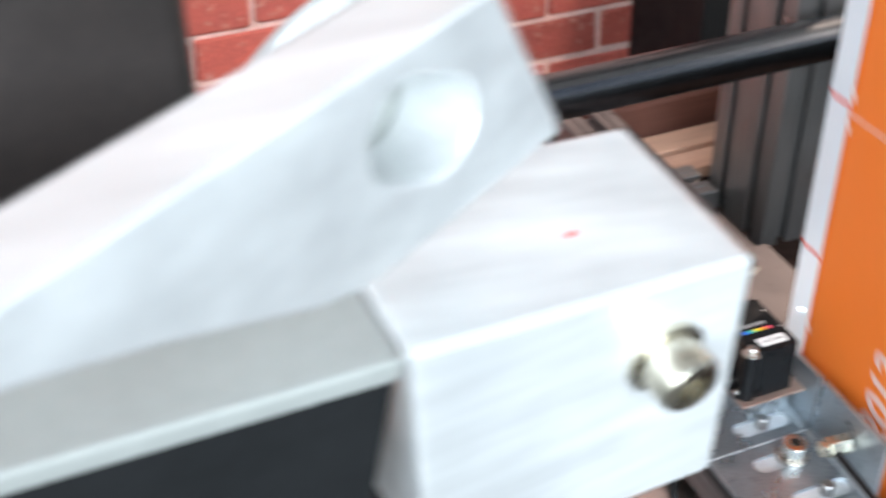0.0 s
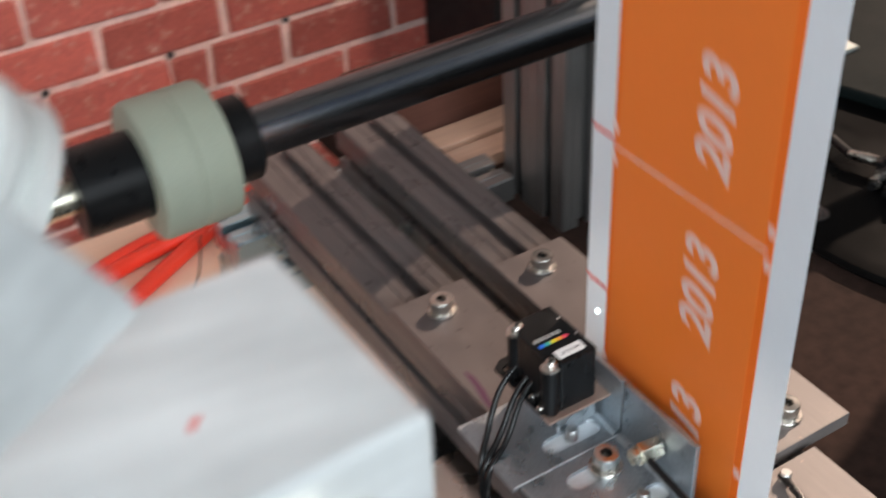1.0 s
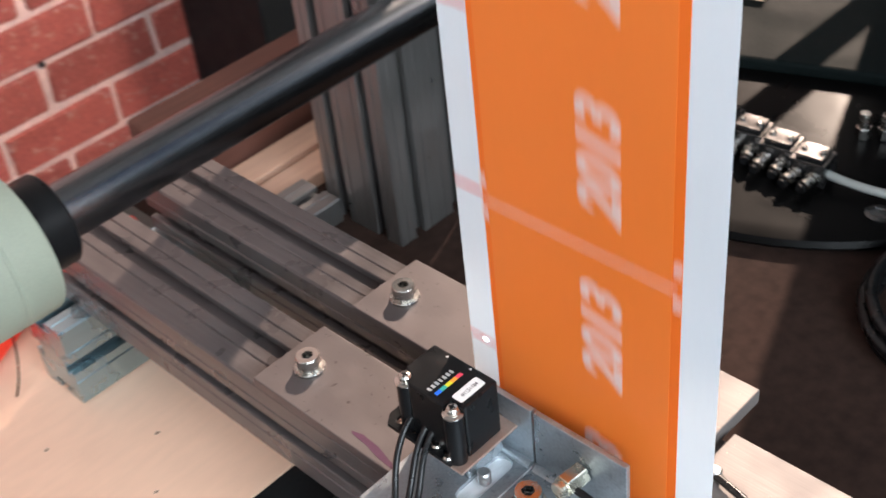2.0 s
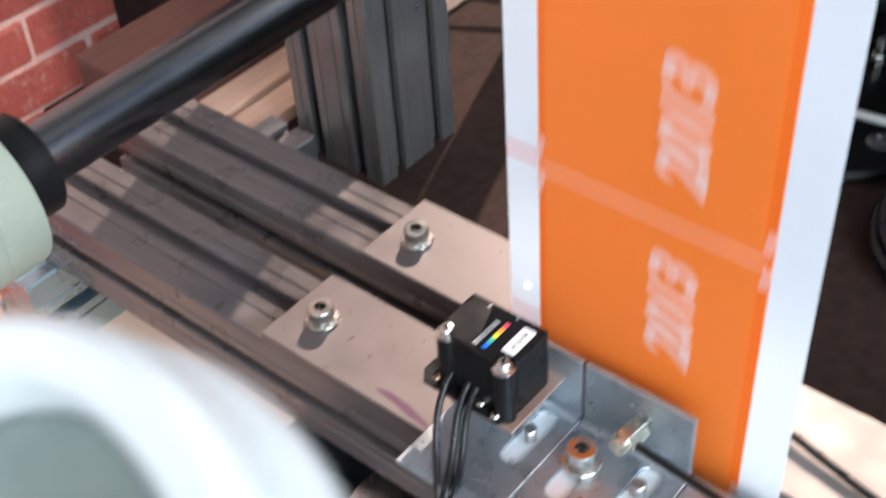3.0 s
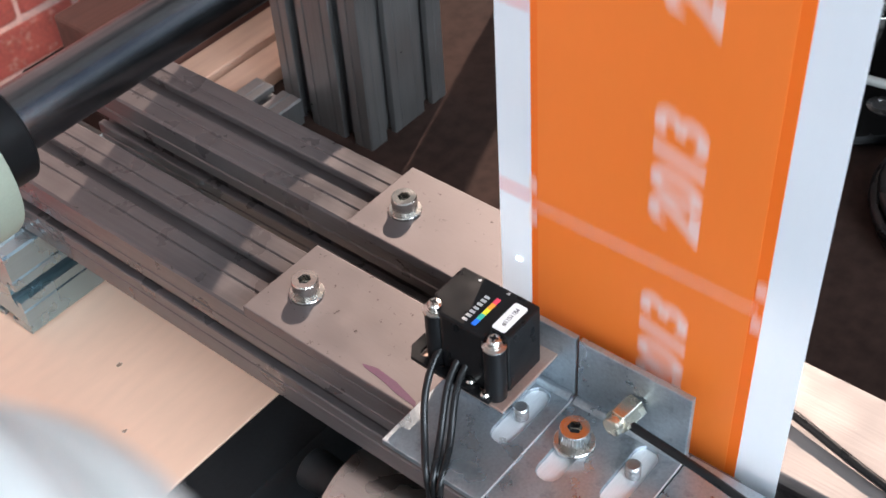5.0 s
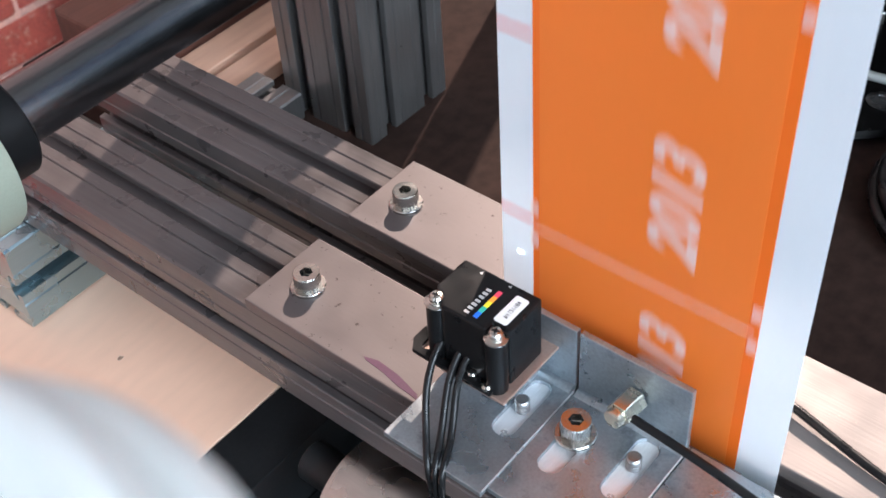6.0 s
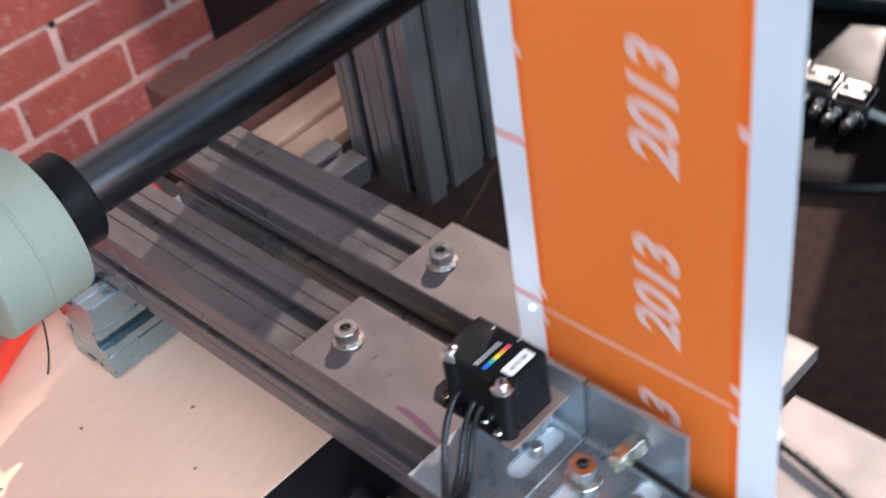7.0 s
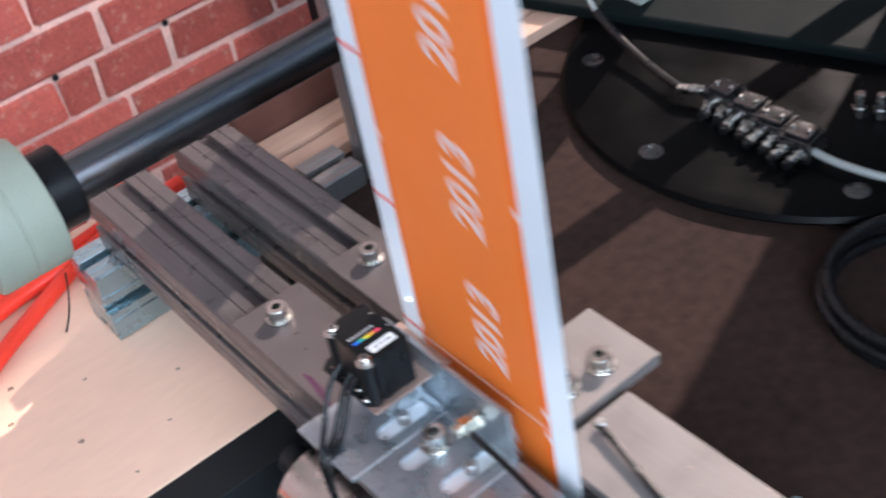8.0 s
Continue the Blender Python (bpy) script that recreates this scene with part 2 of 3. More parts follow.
def slot_loop(x0, x1, y, r, n=10):
    """Outline of a slot along x with round ends."""
    pts = [(x1 + r * math.cos(a), y + r * math.sin(a)) for a in np.linspace(-math.pi / 2, math.pi / 2, n)]
    return pts + [(x0 + r * math.cos(a), y + r * math.sin(a)) for a in np.linspace(math.pi / 2, 3 * math.pi / 2, n)]


def rounded(x0, x1, y0, y1, r):
    """Outline of a rectangle with round corners."""
    out = []
    for cx, cy, a0 in ((x1 - r, y0 + r, -90), (x1 - r, y1 - r, 0), (x0 + r, y1 - r, 90), (x0 + r, y0 + r, 180)):
        out += [(cx + r * math.cos(radians(a0 + a)), cy + r * math.sin(radians(a0 + a))) for a in (0, 30, 60, 90)]
    return out


def profile_outline(w, h, cols, rows):
    """Outline of a T-slot profile of w by h with slots at the offsets given on its long and short sides, and fine grooves by each slot."""
    def side(length, slots):
        pts = [(-length / 2, -0.0012), (-length / 2 + 0.0012, 0.0)]
        for s in slots:
            for dx, dz in ((-0.0128, 0), (-0.0120, -0.0009), (-0.0112, 0), (-0.0050, 0), (-0.0045, -0.0006), (-0.0045, -0.0045), (-0.0100, -0.0045), (-0.0100, -0.0060), (-0.0060, -0.0080),
                           (0.0060, -0.0080), (0.0100, -0.0060), (0.0100, -0.0045), (0.0045, -0.0045), (0.0045, -0.0006), (0.0050, 0), (0.0112, 0), (0.0120, -0.0009), (0.0128, 0)):
                pts.append((s + dx, dz))
        return pts
    out = []
    for k, (length, reach, slots) in enumerate(((w, h, cols), (h, w, rows), (w, h, cols), (h, w, rows))):
        a = -k * math.pi / 2
        for u, v in side(length, slots):
            p = Vector((u, reach / 2 + v))
            out.append((p.x * math.cos(a) - p.y * math.sin(a), p.x * math.sin(a) + p.y * math.cos(a)))
    return out


def extrusion(name, w, h, cols, rows, p0, p1, up, material, parent=None, label=""):
    """A T-slot profile from p0 to p1; its height points to up."""
    d = (Vector(p1) - Vector(p0))
    zax, yax = d.normalized(), Vector(up).normalized()
    xax = yax.cross(zax)
    m = Matrix((xax, yax, zax)).transposed().to_4x4()
    m.translation = p0
    return part(name, prism(profile_outline(w, h, cols, rows), d.length, m, 0.0), material, parent, label)


def tube(name, points, radius, material, parent=None, label="", res=6):
    cu = bpy.data.curves.new(name, "CURVE")
    cu.dimensions, cu.bevel_depth, cu.bevel_resolution, cu.resolution_u = "3D", radius, 3, res
    sp = cu.splines.new("NURBS")
    sp.points.add(len(points) - 1)
    for p, c in zip(sp.points, points):
        p.co = (*c, 1)
    sp.use_endpoint_u, sp.order_u = True, 4
    cu.use_fill_caps = True
    tmp = bpy.data.objects.new(name, cu)
    scene.collection.objects.link(tmp)
    me = bpy.data.meshes.new_from_object(tmp.evaluated_get(bpy.context.evaluated_depsgraph_get()))
    bpy.data.objects.remove(tmp)
    for f in me.polygons:
        f.use_smooth = True
    me.materials.clear()
    me.materials.append(material)
    me.name = name
    ob = new(name, me)
    if parent:
        ob.parent = parent
    if label:
        ob["label"] = label
    return ob


def lettering(name, text, size, m, material, parent, shear=0.0, weight=0.0, thick=0.00005, width=None):
    cu = bpy.data.curves.new(name, "FONT")
    cu.body, cu.size, cu.shear, cu.offset, cu.extrude = text, size, shear, weight, thick
    cu.align_x, cu.align_y = "LEFT", "BOTTOM_BASELINE"
    tmp = bpy.data.objects.new(name, cu)
    scene.collection.objects.link(tmp)
    me = bpy.data.meshes.new_from_object(tmp.evaluated_get(bpy.context.evaluated_depsgraph_get()))
    bpy.data.objects.remove(tmp)
    xs = [v.co.x for v in me.vertices]
    ys = [v.co.y for v in me.vertices]
    if width:
        fx, fy = width[0] / (max(xs) - min(xs)), width[1] / (max(ys) - min(ys))
        for v in me.vertices:
            v.co.x, v.co.y = (v.co.x - min(xs)) * fx, (v.co.y - min(ys)) * fy
    me.transform(m)
    me.materials.clear()
    me.materials.append(material)
    me.name = name
    ob = new(name, me)
    ob.parent = parent
    return ob


def empty(name, at=(0, 0, 0)):
    ob = new(name)
    ob.empty_display_size = 0.02
    ob.matrix_basis = Matrix.Translation(at)
    return ob


def cap_screw(name, x, y, z, r=0.0065, h=0.008, washer=0.0085, label=""):
    """Socket head cap screw standing up from z, with a washer and a hexagon socket."""
    ob = empty(name, (x, y, z))
    part("washer", lathe([(0, 0), (washer, 0), (washer, 0.0012), (washer - 0.0004, 0.0016), (0, 0.0016)], 32), STEEL, ob, "", True)
    bm = bmesh.new()
    n = 72
    levels = [(r, 0.0016), (r, 0.0016 + h * 0.9), (r * 0.93, 0.0016 + h), (r * 0.56, 0.0016 + h)]
    rings = []
    for k, (q, zz) in enumerate(levels):
        ring = []
        for i in range(n):
            a = 2 * math.pi * i / n
            q2 = q * (0.975 if (k < 2 and i % 2) else 1.0)
            ring.append(bm.verts.new((q2 * math.cos(a), q2 * math.sin(a), zz)))
        rings.append(ring)
    hexr = r * 0.50
    for zz in (0.0016 + h, 0.0016 + h * 0.45):
        ring = []
        for i in range(n):
            a = 2 * math.pi * i / n
            s = (a % (math.pi / 3)) - math.pi / 6
            q = hexr * math.cos(math.pi / 6) / math.cos(s)
            ring.append(bm.verts.new((q * math.cos(a), q * math.sin(a), zz)))
        rings.append(ring)
    for a, b in zip(rings, rings[1:]):
        for i in range(n):
            j = (i + 1) % n
            bm.faces.new((a[i], a[j], b[j], b[i]))
    bm.faces.new(rings[-1])
    head = part("screw_head", bm, STEEL, ob)
    part("socket_floor", lathe([(0, 0.0016 + h * 0.455), (r * 0.43, 0.0016 + h * 0.455)], 6), DARK, head)
    return tagged(ob, label or "steel socket head cap screw and washer on an aluminium plate", "screw")


# ---- setting ----
def brick_wall():
    wall = part("wall_north", box(-3.0, 4.0, WALL_Y - 0.006, WALL_Y + 0.25, -0.95, 2.3), MORTAR)
    tagged(wall, "old red painted brick wall with pale worn mortar joints", "wall", kind="structure")
    rnd = random.Random(5)

    def shapes(x0, x1):
        out = []
        for k in range(5):
            bm = box(x0, x1, -0.012, 0.03, -0.0405, 0.0405, 0.005, None, 1)
            for v in bm.verts:
                v.co += Vector((rnd.uniform(-0.0035, 0.0035), rnd.uniform(-0.003, 0.001), rnd.uniform(-0.0025, 0.0025)))
            me = bpy.data.meshes.new("brick")
            bm.to_mesh(me)
            bm.free()
            me.materials.append(BRICK)
            out.append(me)
        return out

    whole, short, rest = shapes(-0.109, 0.109), shapes(-0.109, -0.047), shapes(-0.036, 0.109)
    for row in range(-3, 11):
        for col in range(-6, 7):
            x = 0.769 + col * 0.230 + (0.115 if row % 2 else 0)
            split = rnd.random() < 0.13 or (row, col) == (0, 0)
            for group in ((short, rest) if split else (whole,)):
                ob = new("brick", group[rnd.randrange(5)])
                ob.parent = wall
                ob.matrix_basis = pose(x + rnd.uniform(-0.003, 0.003), WALL_Y + rnd.uniform(-0.003, 0.002), -0.6475 + row * 0.0930 + rnd.uniform(-0.0015, 0.0015), 0, rnd.uniform(-0.6, 0.6), 0)
    # dark discs on the mortar stand in for the shade inside drill holes
    for x in (0.427, 0.655, 0.884):
        part("drill_hole", lathe([(0, 0), (0.0062, 0), (0.0066, 0.004), (0, 0.004)], 9, pose(x, WALL_Y - 0.0100, -0.600, 90, 0, 0)), DARK, wall, "dark disc painting the shade of a drill hole in the mortar")
    return wall


WALL_Y = 2.0


def setting():
    floor = part("floor", box(-4, 4, -4.5, WALL_Y, -1.0, -0.95), FLOOR)
    tagged(floor, "dark worn concrete workshop floor", "floor", kind="structure")
    # unseen roof slab, added to keep most sky light off the machine
    roof = part("ceiling", box(-4, 3.0, -0.6, WALL_Y + 0.25, 2.3, 2.36), WHITEWALL)
    tagged(roof, "pale roof slab added out of view to limit sky light", "ceiling", kind="structure")
    # unseen wall and lintel, added so the gap between them shapes the sunlight
    east = part("sun_block_wall", box(2.2, 2.4, -4.5, 0.535, -0.95, 1.0), WHITEWALL)
    tagged(east, "low whitewashed wall added out of view to block low sun", "wall", kind="structure")
    lintel = part("sun_block_lintel", box(2.2, 2.4, -4.5, WALL_Y, 1.5, 2.3), WHITEWALL)
    tagged(lintel, "whitewashed slab added out of view to block high sun", "wall", kind="structure")
    cab = empty("steel_cabinet", (1.6, 1.86, -0.95))
    part("body", box(-0.42, 0.5, -0.13, 0.125, 0.02, 1.9, 0.006), DARK, cab)
    part("plinth", box(-0.40, 0.48, -0.11, 0.12, 0, 0.0195, 0), DARK, cab)
    tagged(cab, "tall black steel cabinet against the brick wall", "cabinet")
    west = part("wall_west", box(-3.25, -3.0, -0.6, WALL_Y + 0.25, -0.95, 2.3), WHITEWALL)
    tagged(west, "whitewashed rendered side wall", "wall", kind="structure")


def machine_table():
    bench = empty("workbench", (0, 0.7, -0.139))
    part("board", box(-0.75, 0.40, 0.5655 - 0.7, 0.875 - 0.7, -0.0055, 0, 0.0008), BENCH, bench)
    rnd = random.Random(3)
    for x, y, r in ((0.20, 0.735, 0.004), (0.185, 0.70, 0.003), (0.30, 0.655, 0.0022), (0.27, 0.615, 0.002), (0.215, 0.645, 0.003), (0.16, 0.72, 0.0035), (0.245, 0.70, 0.002), (0.23, 0.59, 0.002)):
        pts = []
        for i in range(12):
            a = 2 * math.pi * i / 12
            q = r * rnd.uniform(0.55, 1.2)
            q *= 0.6
            pts.append((x + 1.4 * q * math.cos(a), y - 0.7 + q * math.sin(a)))
        part("stain", prism(pts, 0.00012), STAIN, bench).location.z = 0.0
    part("front_beam", box(-0.75, 0.42, 0.528 - 0.7, 0.5650 - 0.7, -0.065, -0.0004, 0.0006), DARK, bench, "black painted steel edge beam")
    part("lower_ledge", box(-0.75, 0.42, 0.500 - 0.7, 0.5275 - 0.7, -0.070, -0.045, 0.002), DARK, bench)
    for x in (-0.70, 0.36):
        part("leg", box(x, x + 0.04, 0.57 - 0.7, 0.61 - 0.7, -0.811, -0.0060, 0.003), DARK, bench)
        part("leg", box(x, x + 0.04, 0.75 - 0.7, 0.79 - 0.7, -0.811, -0.0060, 0.003), DARK, bench)
    tagged(bench, "sunlit pale planed board bench with a black steel edge beam", "workbench")

    bed = empty("machine_bed", (0.9, 0.5, -0.142))
    part("bed_plate", box(0.45 - 0.9, 0.9, -0.9, 0.45, -0.02, 0, 0.002), GROUND, bed)
    # hidden strip added behind the rail, keeps sun patches off the bench
    part("sun_stop_strip", box(0.4325 - 0.9, 0.4365 - 0.9, -0.25, 0.22, -0.02, 0.097, 0.0006), DARK, bed, "thin black strip added to stop sun passing under the rails")
    for x in (-0.40, 0.80):
        for y in (-0.85, 0.38):
            part("leg", box(x, x + 0.06, y, y + 0.06, -0.808, -0.0205, 0.003), DARK, bed)
    tagged(bed, "brown stained machine bed beside the profile frame", "machine bed")


RAIL_TOP = -0.026


def rails():
    for x0, x1, y1, slot in ((0.383, 0.428, 0.10, 0.0), (0.3075, 0.356, 0.20, -0.00175)):
        xm = (x0 + x1) / 2
        r = extrusion("profile_rail", x1 - x0, 0.050, (slot,), (0,), (xm, y1, RAIL_TOP - 0.025), (xm, 0.743, RAIL_TOP - 0.025), (0, 0, 1), ALU)
        tagged(r, "grey aluminium T-slot profile rail, scuffed, lying level", "profile rail", "pair of profile rails")
    beam = extrusion("cross_profile", 0.045, 0.062, (0,), (0,), (0.284, 0.7365, -0.1070), (0.445, 0.7365, -0.1070), (0, 0, 1), ALU_X)
    tagged(beam, "aluminium T-slot cross profile under the rail ends, coloured with a blue sky reflection", "profile beam")
    short = extrusion("cross_profile", 0.045, 0.022, (0,), (), (0.488, 0.7480, -0.1310), (0.528, 0.7480, -0.1310), (0, 0, 1), ALU_Z)
    tagged(short, "short grey aluminium T-slot profile between rail and post", "profile beam")
    front = extrusion("cross_profile", 0.045, 0.062, (0,), (0,), (0.30, 0.215, -0.1075), (0.47, 0.215, -0.1075), (0, 0, 1), ALU_X)
    tagged(front, "aluminium T-slot cross profile carrying the rails' near ends", "profile beam")
    for y0, y1 in ((0.776, 0.803), (0.811, 0.840)):
        strip = part("board_strip", box(0.4635, 1.10, y0, y1, -0.142, -0.130, 0.0012), STRIP)
        tagged(strip, "sunlit pale board strip lying on the machine bed", "board", "pair of board strips")
    timber = part("timber_beam", box(0.478, 1.10, 0.846, 0.930, -0.142, -0.100, 0.003), TIMBER)
    tagged(timber, "reddish brown timber beam lying behind the board strips", "timber beam")
    post = extrusion("profile_post", 0.080, 0.082, (-0.0200, 0.0200), (-0.0200, 0.0200), (0.573, 0.707, -0.142), (0.573, 0.707, 0.75), (0, 1, 0), ALU_Z)
    tagged(post, "tall grey aluminium T-slot profile post standing on the bed", "profile post")


def mark_strip(name, pts, material, parent, z):
    part(name, prism(pts, 0.00012, Matrix.Translation((0, 0, z))), material, parent)


def plates():
    for kind, x0, x1, y0, y1, lab in (("a", 0.379, 0.430, 0.385, 0.532, "milled aluminium clamping plate, scratched, pinkish in the sun"),
                                      ("b", 0.307, 0.358, 0.300, 0.532, "milled aluminium clamping plate with a purple marker stroke")):
        ob = empty("clamping_plate", ((x0 + x1) / 2, (y0 + y1) / 2, RAIL_TOP))
        w, d = (x1 - x0) / 2, (y1 - y0) / 2
        part("plate", box(-w, w, -d, d, 0, 0.0065, 0.0006), PLATE, ob)
        if kind == "b":
            pts = [(-0.0195, 0.045), (-0.0185, 0.047), (-0.0165, 0.040), (-0.0175, 0.028), (-0.021, 0.014), (-0.0235, 0.012), (-0.0225, 0.024), (-0.0205, 0.034)]
            mark_strip("marker_stroke", pts, PURPLE, ob, 0.0065)
        tagged(ob, lab, "plate")
    cap_screw("cap_screw", 0.4020, 0.513, -0.0195)
    cap_screw("cap_screw", 0.3310, 0.513, -0.0195)
    shelf = part("end_plate", box(0.379, 0.459, 0.322, 0.377, RAIL_TOP, RAIL_TOP + 0.0085, 0.0006), PALE)
    tagged(shelf, "small pinkish aluminium plate overhanging the profile rail", "plate")
    cap_screw("cap_screw", 0.406, 0.341, RAIL_TOP + 0.0085)
    cap_screw("cap_screw", 0.4305, 0.339, RAIL_TOP + 0.0085)
    bar = part("flat_bar", box(0.3705, 0.4285, 0.100, 0.3165, RAIL_TOP, RAIL_TOP + 0.0070, 0.0006), PALE)
    tagged(bar, "bright brushed aluminium flat bar along the profile rail", "flat bar")
    stud("threaded_stud", 0.4000, 0.308, RAIL_TOP + 0.0070, 0.003, 0.006)


def stud(name, x, y, z, r, h):
    rows = [(0, 0)]
    k = int(h / 0.0016)
    for i in range(k):
        rows += [(r * 0.62, h * i / k), (r, h * (i + 0.4) / k), (r, h * (i + 0.6) / k)]
    rows += [(r * 0.8, h), (0, h)]
    ob = part(name, lathe(rows, 28, Matrix.Translation((x, y, z))), THREAD)
    return tagged(ob, "short bright threaded steel stud end", "stud")


def angle_bracket(y0, y1, x0, slots, lab, flange=True):
    """Bent sheet bracket: a slotted foot and an upright flange."""
    z0, th = -0.0195, 0.003
    ob = empty("angle_bracket", (0.32, (y0 + y1) / 2, z0))
    cy = (y0 + y1) / 2
    outline = [(x0 - 0.32, y0 - cy), (0.355 - 0.32, y0 - cy), (0.355 - 0.32, y1 - cy), (x0 - 0.32, y1 - cy)]
    loops = [slot_loop(a - 0.32, b - 0.32, y - cy, 0.0053) for a, b, y in slots]
    part("foot", prism(outline, th, None, 0.0004, loops), SHEET, ob)
    # pale floors stand in for light reflected inside the slots
    for a, b, y in slots:
        part("slot_floor", prism(slot_loop(a - 0.32, b - 0.32, y - cy, 0.0052), 0.0007, Matrix.Translation((0, 0, 0.0004))), LIT_METAL, ob, "pale slot floor added for the light reflected in the slot")
    # thin pale strip paints the lit line along the cut edge
    part("edge_highlight", box(x0 - 0.32 + 0.001, 0.3505 - 0.32, y0 - cy - 0.0002, y0 - cy + 0.0004, th - 0.0003, th + 0.0003), LIT_METAL, ob, "pale strip painting the highlight on the cut edge")
    if flange:
        part("flange", box(0.3522 - 0.32, 0.3552 - 0.32, y0 - cy + 0.0005, y1 - cy - 0.0005, th + 0.0002, 0.0385, 0.0005), SHEET, ob)
        part("bend", turned([(0, 0), (0.0034, 0), (0.0034, y1 - y0 - 0.002), (0, y1 - y0 - 0.002)], (0.3515 - 0.32, y0 - cy + 0.001, th - 0.0012), (0.3515 - 0.32, y1 - cy, th - 0.0012), 20), SHEET, ob, "", True)
    return tagged(ob, lab, "bracket")


def brackets():
    angle_bracket(0.3759, 0.427, 0.2862, ((0.319, 0.3425, 0.3885),), "scuffed sheet aluminium angle bracket with a slot, under the sensor, sky reflection tinted in")
    angle_bracket(0.322, 0.3755, 0.290, ((0.3150, 0.3345, 0.3625), (0.320, 0.3435, 0.3355)), "sheet aluminium angle bracket with two slots and an upright flange")
    angle_bracket(0.225, 0.3212, 0.290, (), "plain light grey sheet aluminium foot plate", False)
    stud("threaded_stud", 0.3310, 0.3885, -0.0184, 0.0033, 0.0072)
    stud("threaded_stud", 0.3340, 0.3355, -0.0184, 0.0033, 0.0072)
    cap_screw("cap_screw", 0.3325, 0.3625, -0.0165, 0.0066, 0.0082, 0.0088)
    # fibre nut on the flange, with its black light guide
    nut = empty("fibre_sensor", (0.3520, 0.3465, 0.0000))
    hexp = [(0.0058 * math.cos(math.pi / 3 * i), 0.0058 * math.sin(math.pi / 3 * i)) for i in range(6)]
    part("hex_nut", prism(hexp, 0.012, along((-0.0004, 0, 0), (-0.02, 0.002, 0))[0], 0.0004), BRASS, nut)
    part("ferrule", turned([(0, 0), (0.0042, 0), (0.0042, 0.0035), (0.0036, 0.004), (0, 0.004)], (-0.0122, 0.0012, 0), (-0.02, 0.002, 0), 24), BRASS, nut, "", True)
    tagged(nut, "nickelled brass hexagon fibre head screwed into the bracket flange", "sensor head")
    c = tube("fibre_cable", [(0.3425, 0.3445, -0.0005), (0.342, 0.335, -0.001), (0.3415, 0.322, -0.0015), (0.341, 0.305, -0.003), (0.340, 0.283, -0.006), (0.338, 0.255, -0.0105), (0.335, 0.225, -0.0145), (0.33, 0.17, -0.02)], 0.0019, RUBBER)
    tagged(c, "thin black fibre cable running across the web's foot", "cable")
    c = tube("cable", [(0.399, 0.310, -0.016), (0.397, 0.300, -0.0145), (0.393, 0.283, -0.0155), (0.388, 0.262, -0.0160), (0.384, 0.240, -0.0165), (0.380, 0.200, -0.0165), (0.379, 0.12, -0.0165)], 0.0020, RUBBER)
    tagged(c, "thin brown-black cable lying on the flat bar", "cable")


def color_sensor():
    """Small black sensor head with two screws, label and cables."""
    ox, oy, oz = 0.330, 0.408, 0.0045
    s = empty("color_sensor", (ox, oy, oz))
    B = lambda x0, x1, y0, y1, z0, z1, b=0.0012: box(x0 - ox, x1 - ox, y0 - oy, y1 - oy, z0 - oz, z1 - oz, b, None, 3)
    outline = [(0.3185, 0.3965), (0.3235, 0.3965), (0.3235, 0.3885), (0.3452, 0.3885), (0.3452, 0.4275), (0.3262, 0.4275), (0.3185, 0.4185)]
    part("housing", prism([(x - ox, y - oy) for x, y in outline], 0.0325, None, 0.0011), BLACK, s)
    part("screw_boss", turned([(0, 0), (0.0046, 0), (0.0046, 0.0285), (0.0042, 0.029), (0, 0.029)], (0.3200 - ox, 0.3925 - oy, 0.0), (0.32 - ox, 0.3925 - oy, 1), 28), BLACK, s, "", True)
    part("screw_boss", turned([(0, 0), (0.0046, 0), (0.0046, 0.0285), (0.0042, 0.029), (0, 0.029)], (0.3215 - ox, 0.4235 - oy, 0.0), (0.3215 - ox, 0.4235 - oy, 1), 28), BLACK, s, "", True)
    for x, y in ((0.3200, 0.3925), (0.3215, 0.4235)):
        sc = part("screw", lathe([(0, 0.029), (0.0050, 0.029), (0.0050, 0.0297), (0.0034, 0.0300), (0.0034, 0.0306), (0.0030, 0.0308), (0.0030, 0.0325), (0.0024, 0.0333), (0.0010, 0.0336), (0.0008, 0.0326), (0, 0.0326)], 28, Matrix.Translation((x - ox, y - oy, 0))), STEEL, s, "pan head steel screw with washer", True)
        for a in (20, 110):
            part("cross_slot", box(-0.0017, 0.0017, -0.00035, 0.00035, 0.0328, 0.03372, 0.0, pose(x - ox, y - oy, 0, 0, 0, a)), DARK, sc)
    part("base_plate", box(0.3145 - ox, 0.3665 - ox, 0.3852 - oy, 0.4310 - oy, -0.0018, -0.0002, 0.0003), mat("copper_toned_sheet", (0.50, 0.36, 0.30), 0.4, 0.7, 0.1, 60, 700, 0.05), s, "thin copper-toned sheet under the sensor")
    part("spacer", box(0.3260 - ox, 0.3500 - ox, 0.3935 - oy, 0.4290 - oy, -0.0208, -0.0020, 0.0006), SHEET, s)
    # slotted black mounting ear behind
    ear = [(0.3135 - ox, 0.3915 - oy), (0.3272 - ox, 0.3915 - oy), (0.3272 - ox, 0.4360 - oy), (0.3190 - ox, 0.4360 - oy), (0.3135 - ox, 0.4320 - oy)]
    holes = [slot_loop(0.3190 - ox, 0.3225 - ox, y - oy, 0.0021) for y in (0.4285, 0.4185, 0.3975)]
    part("mounting_ear", prism(ear, 0.002, Matrix.Translation((0, 0, 0.0002)), 0.0003, holes), BLACK, s)
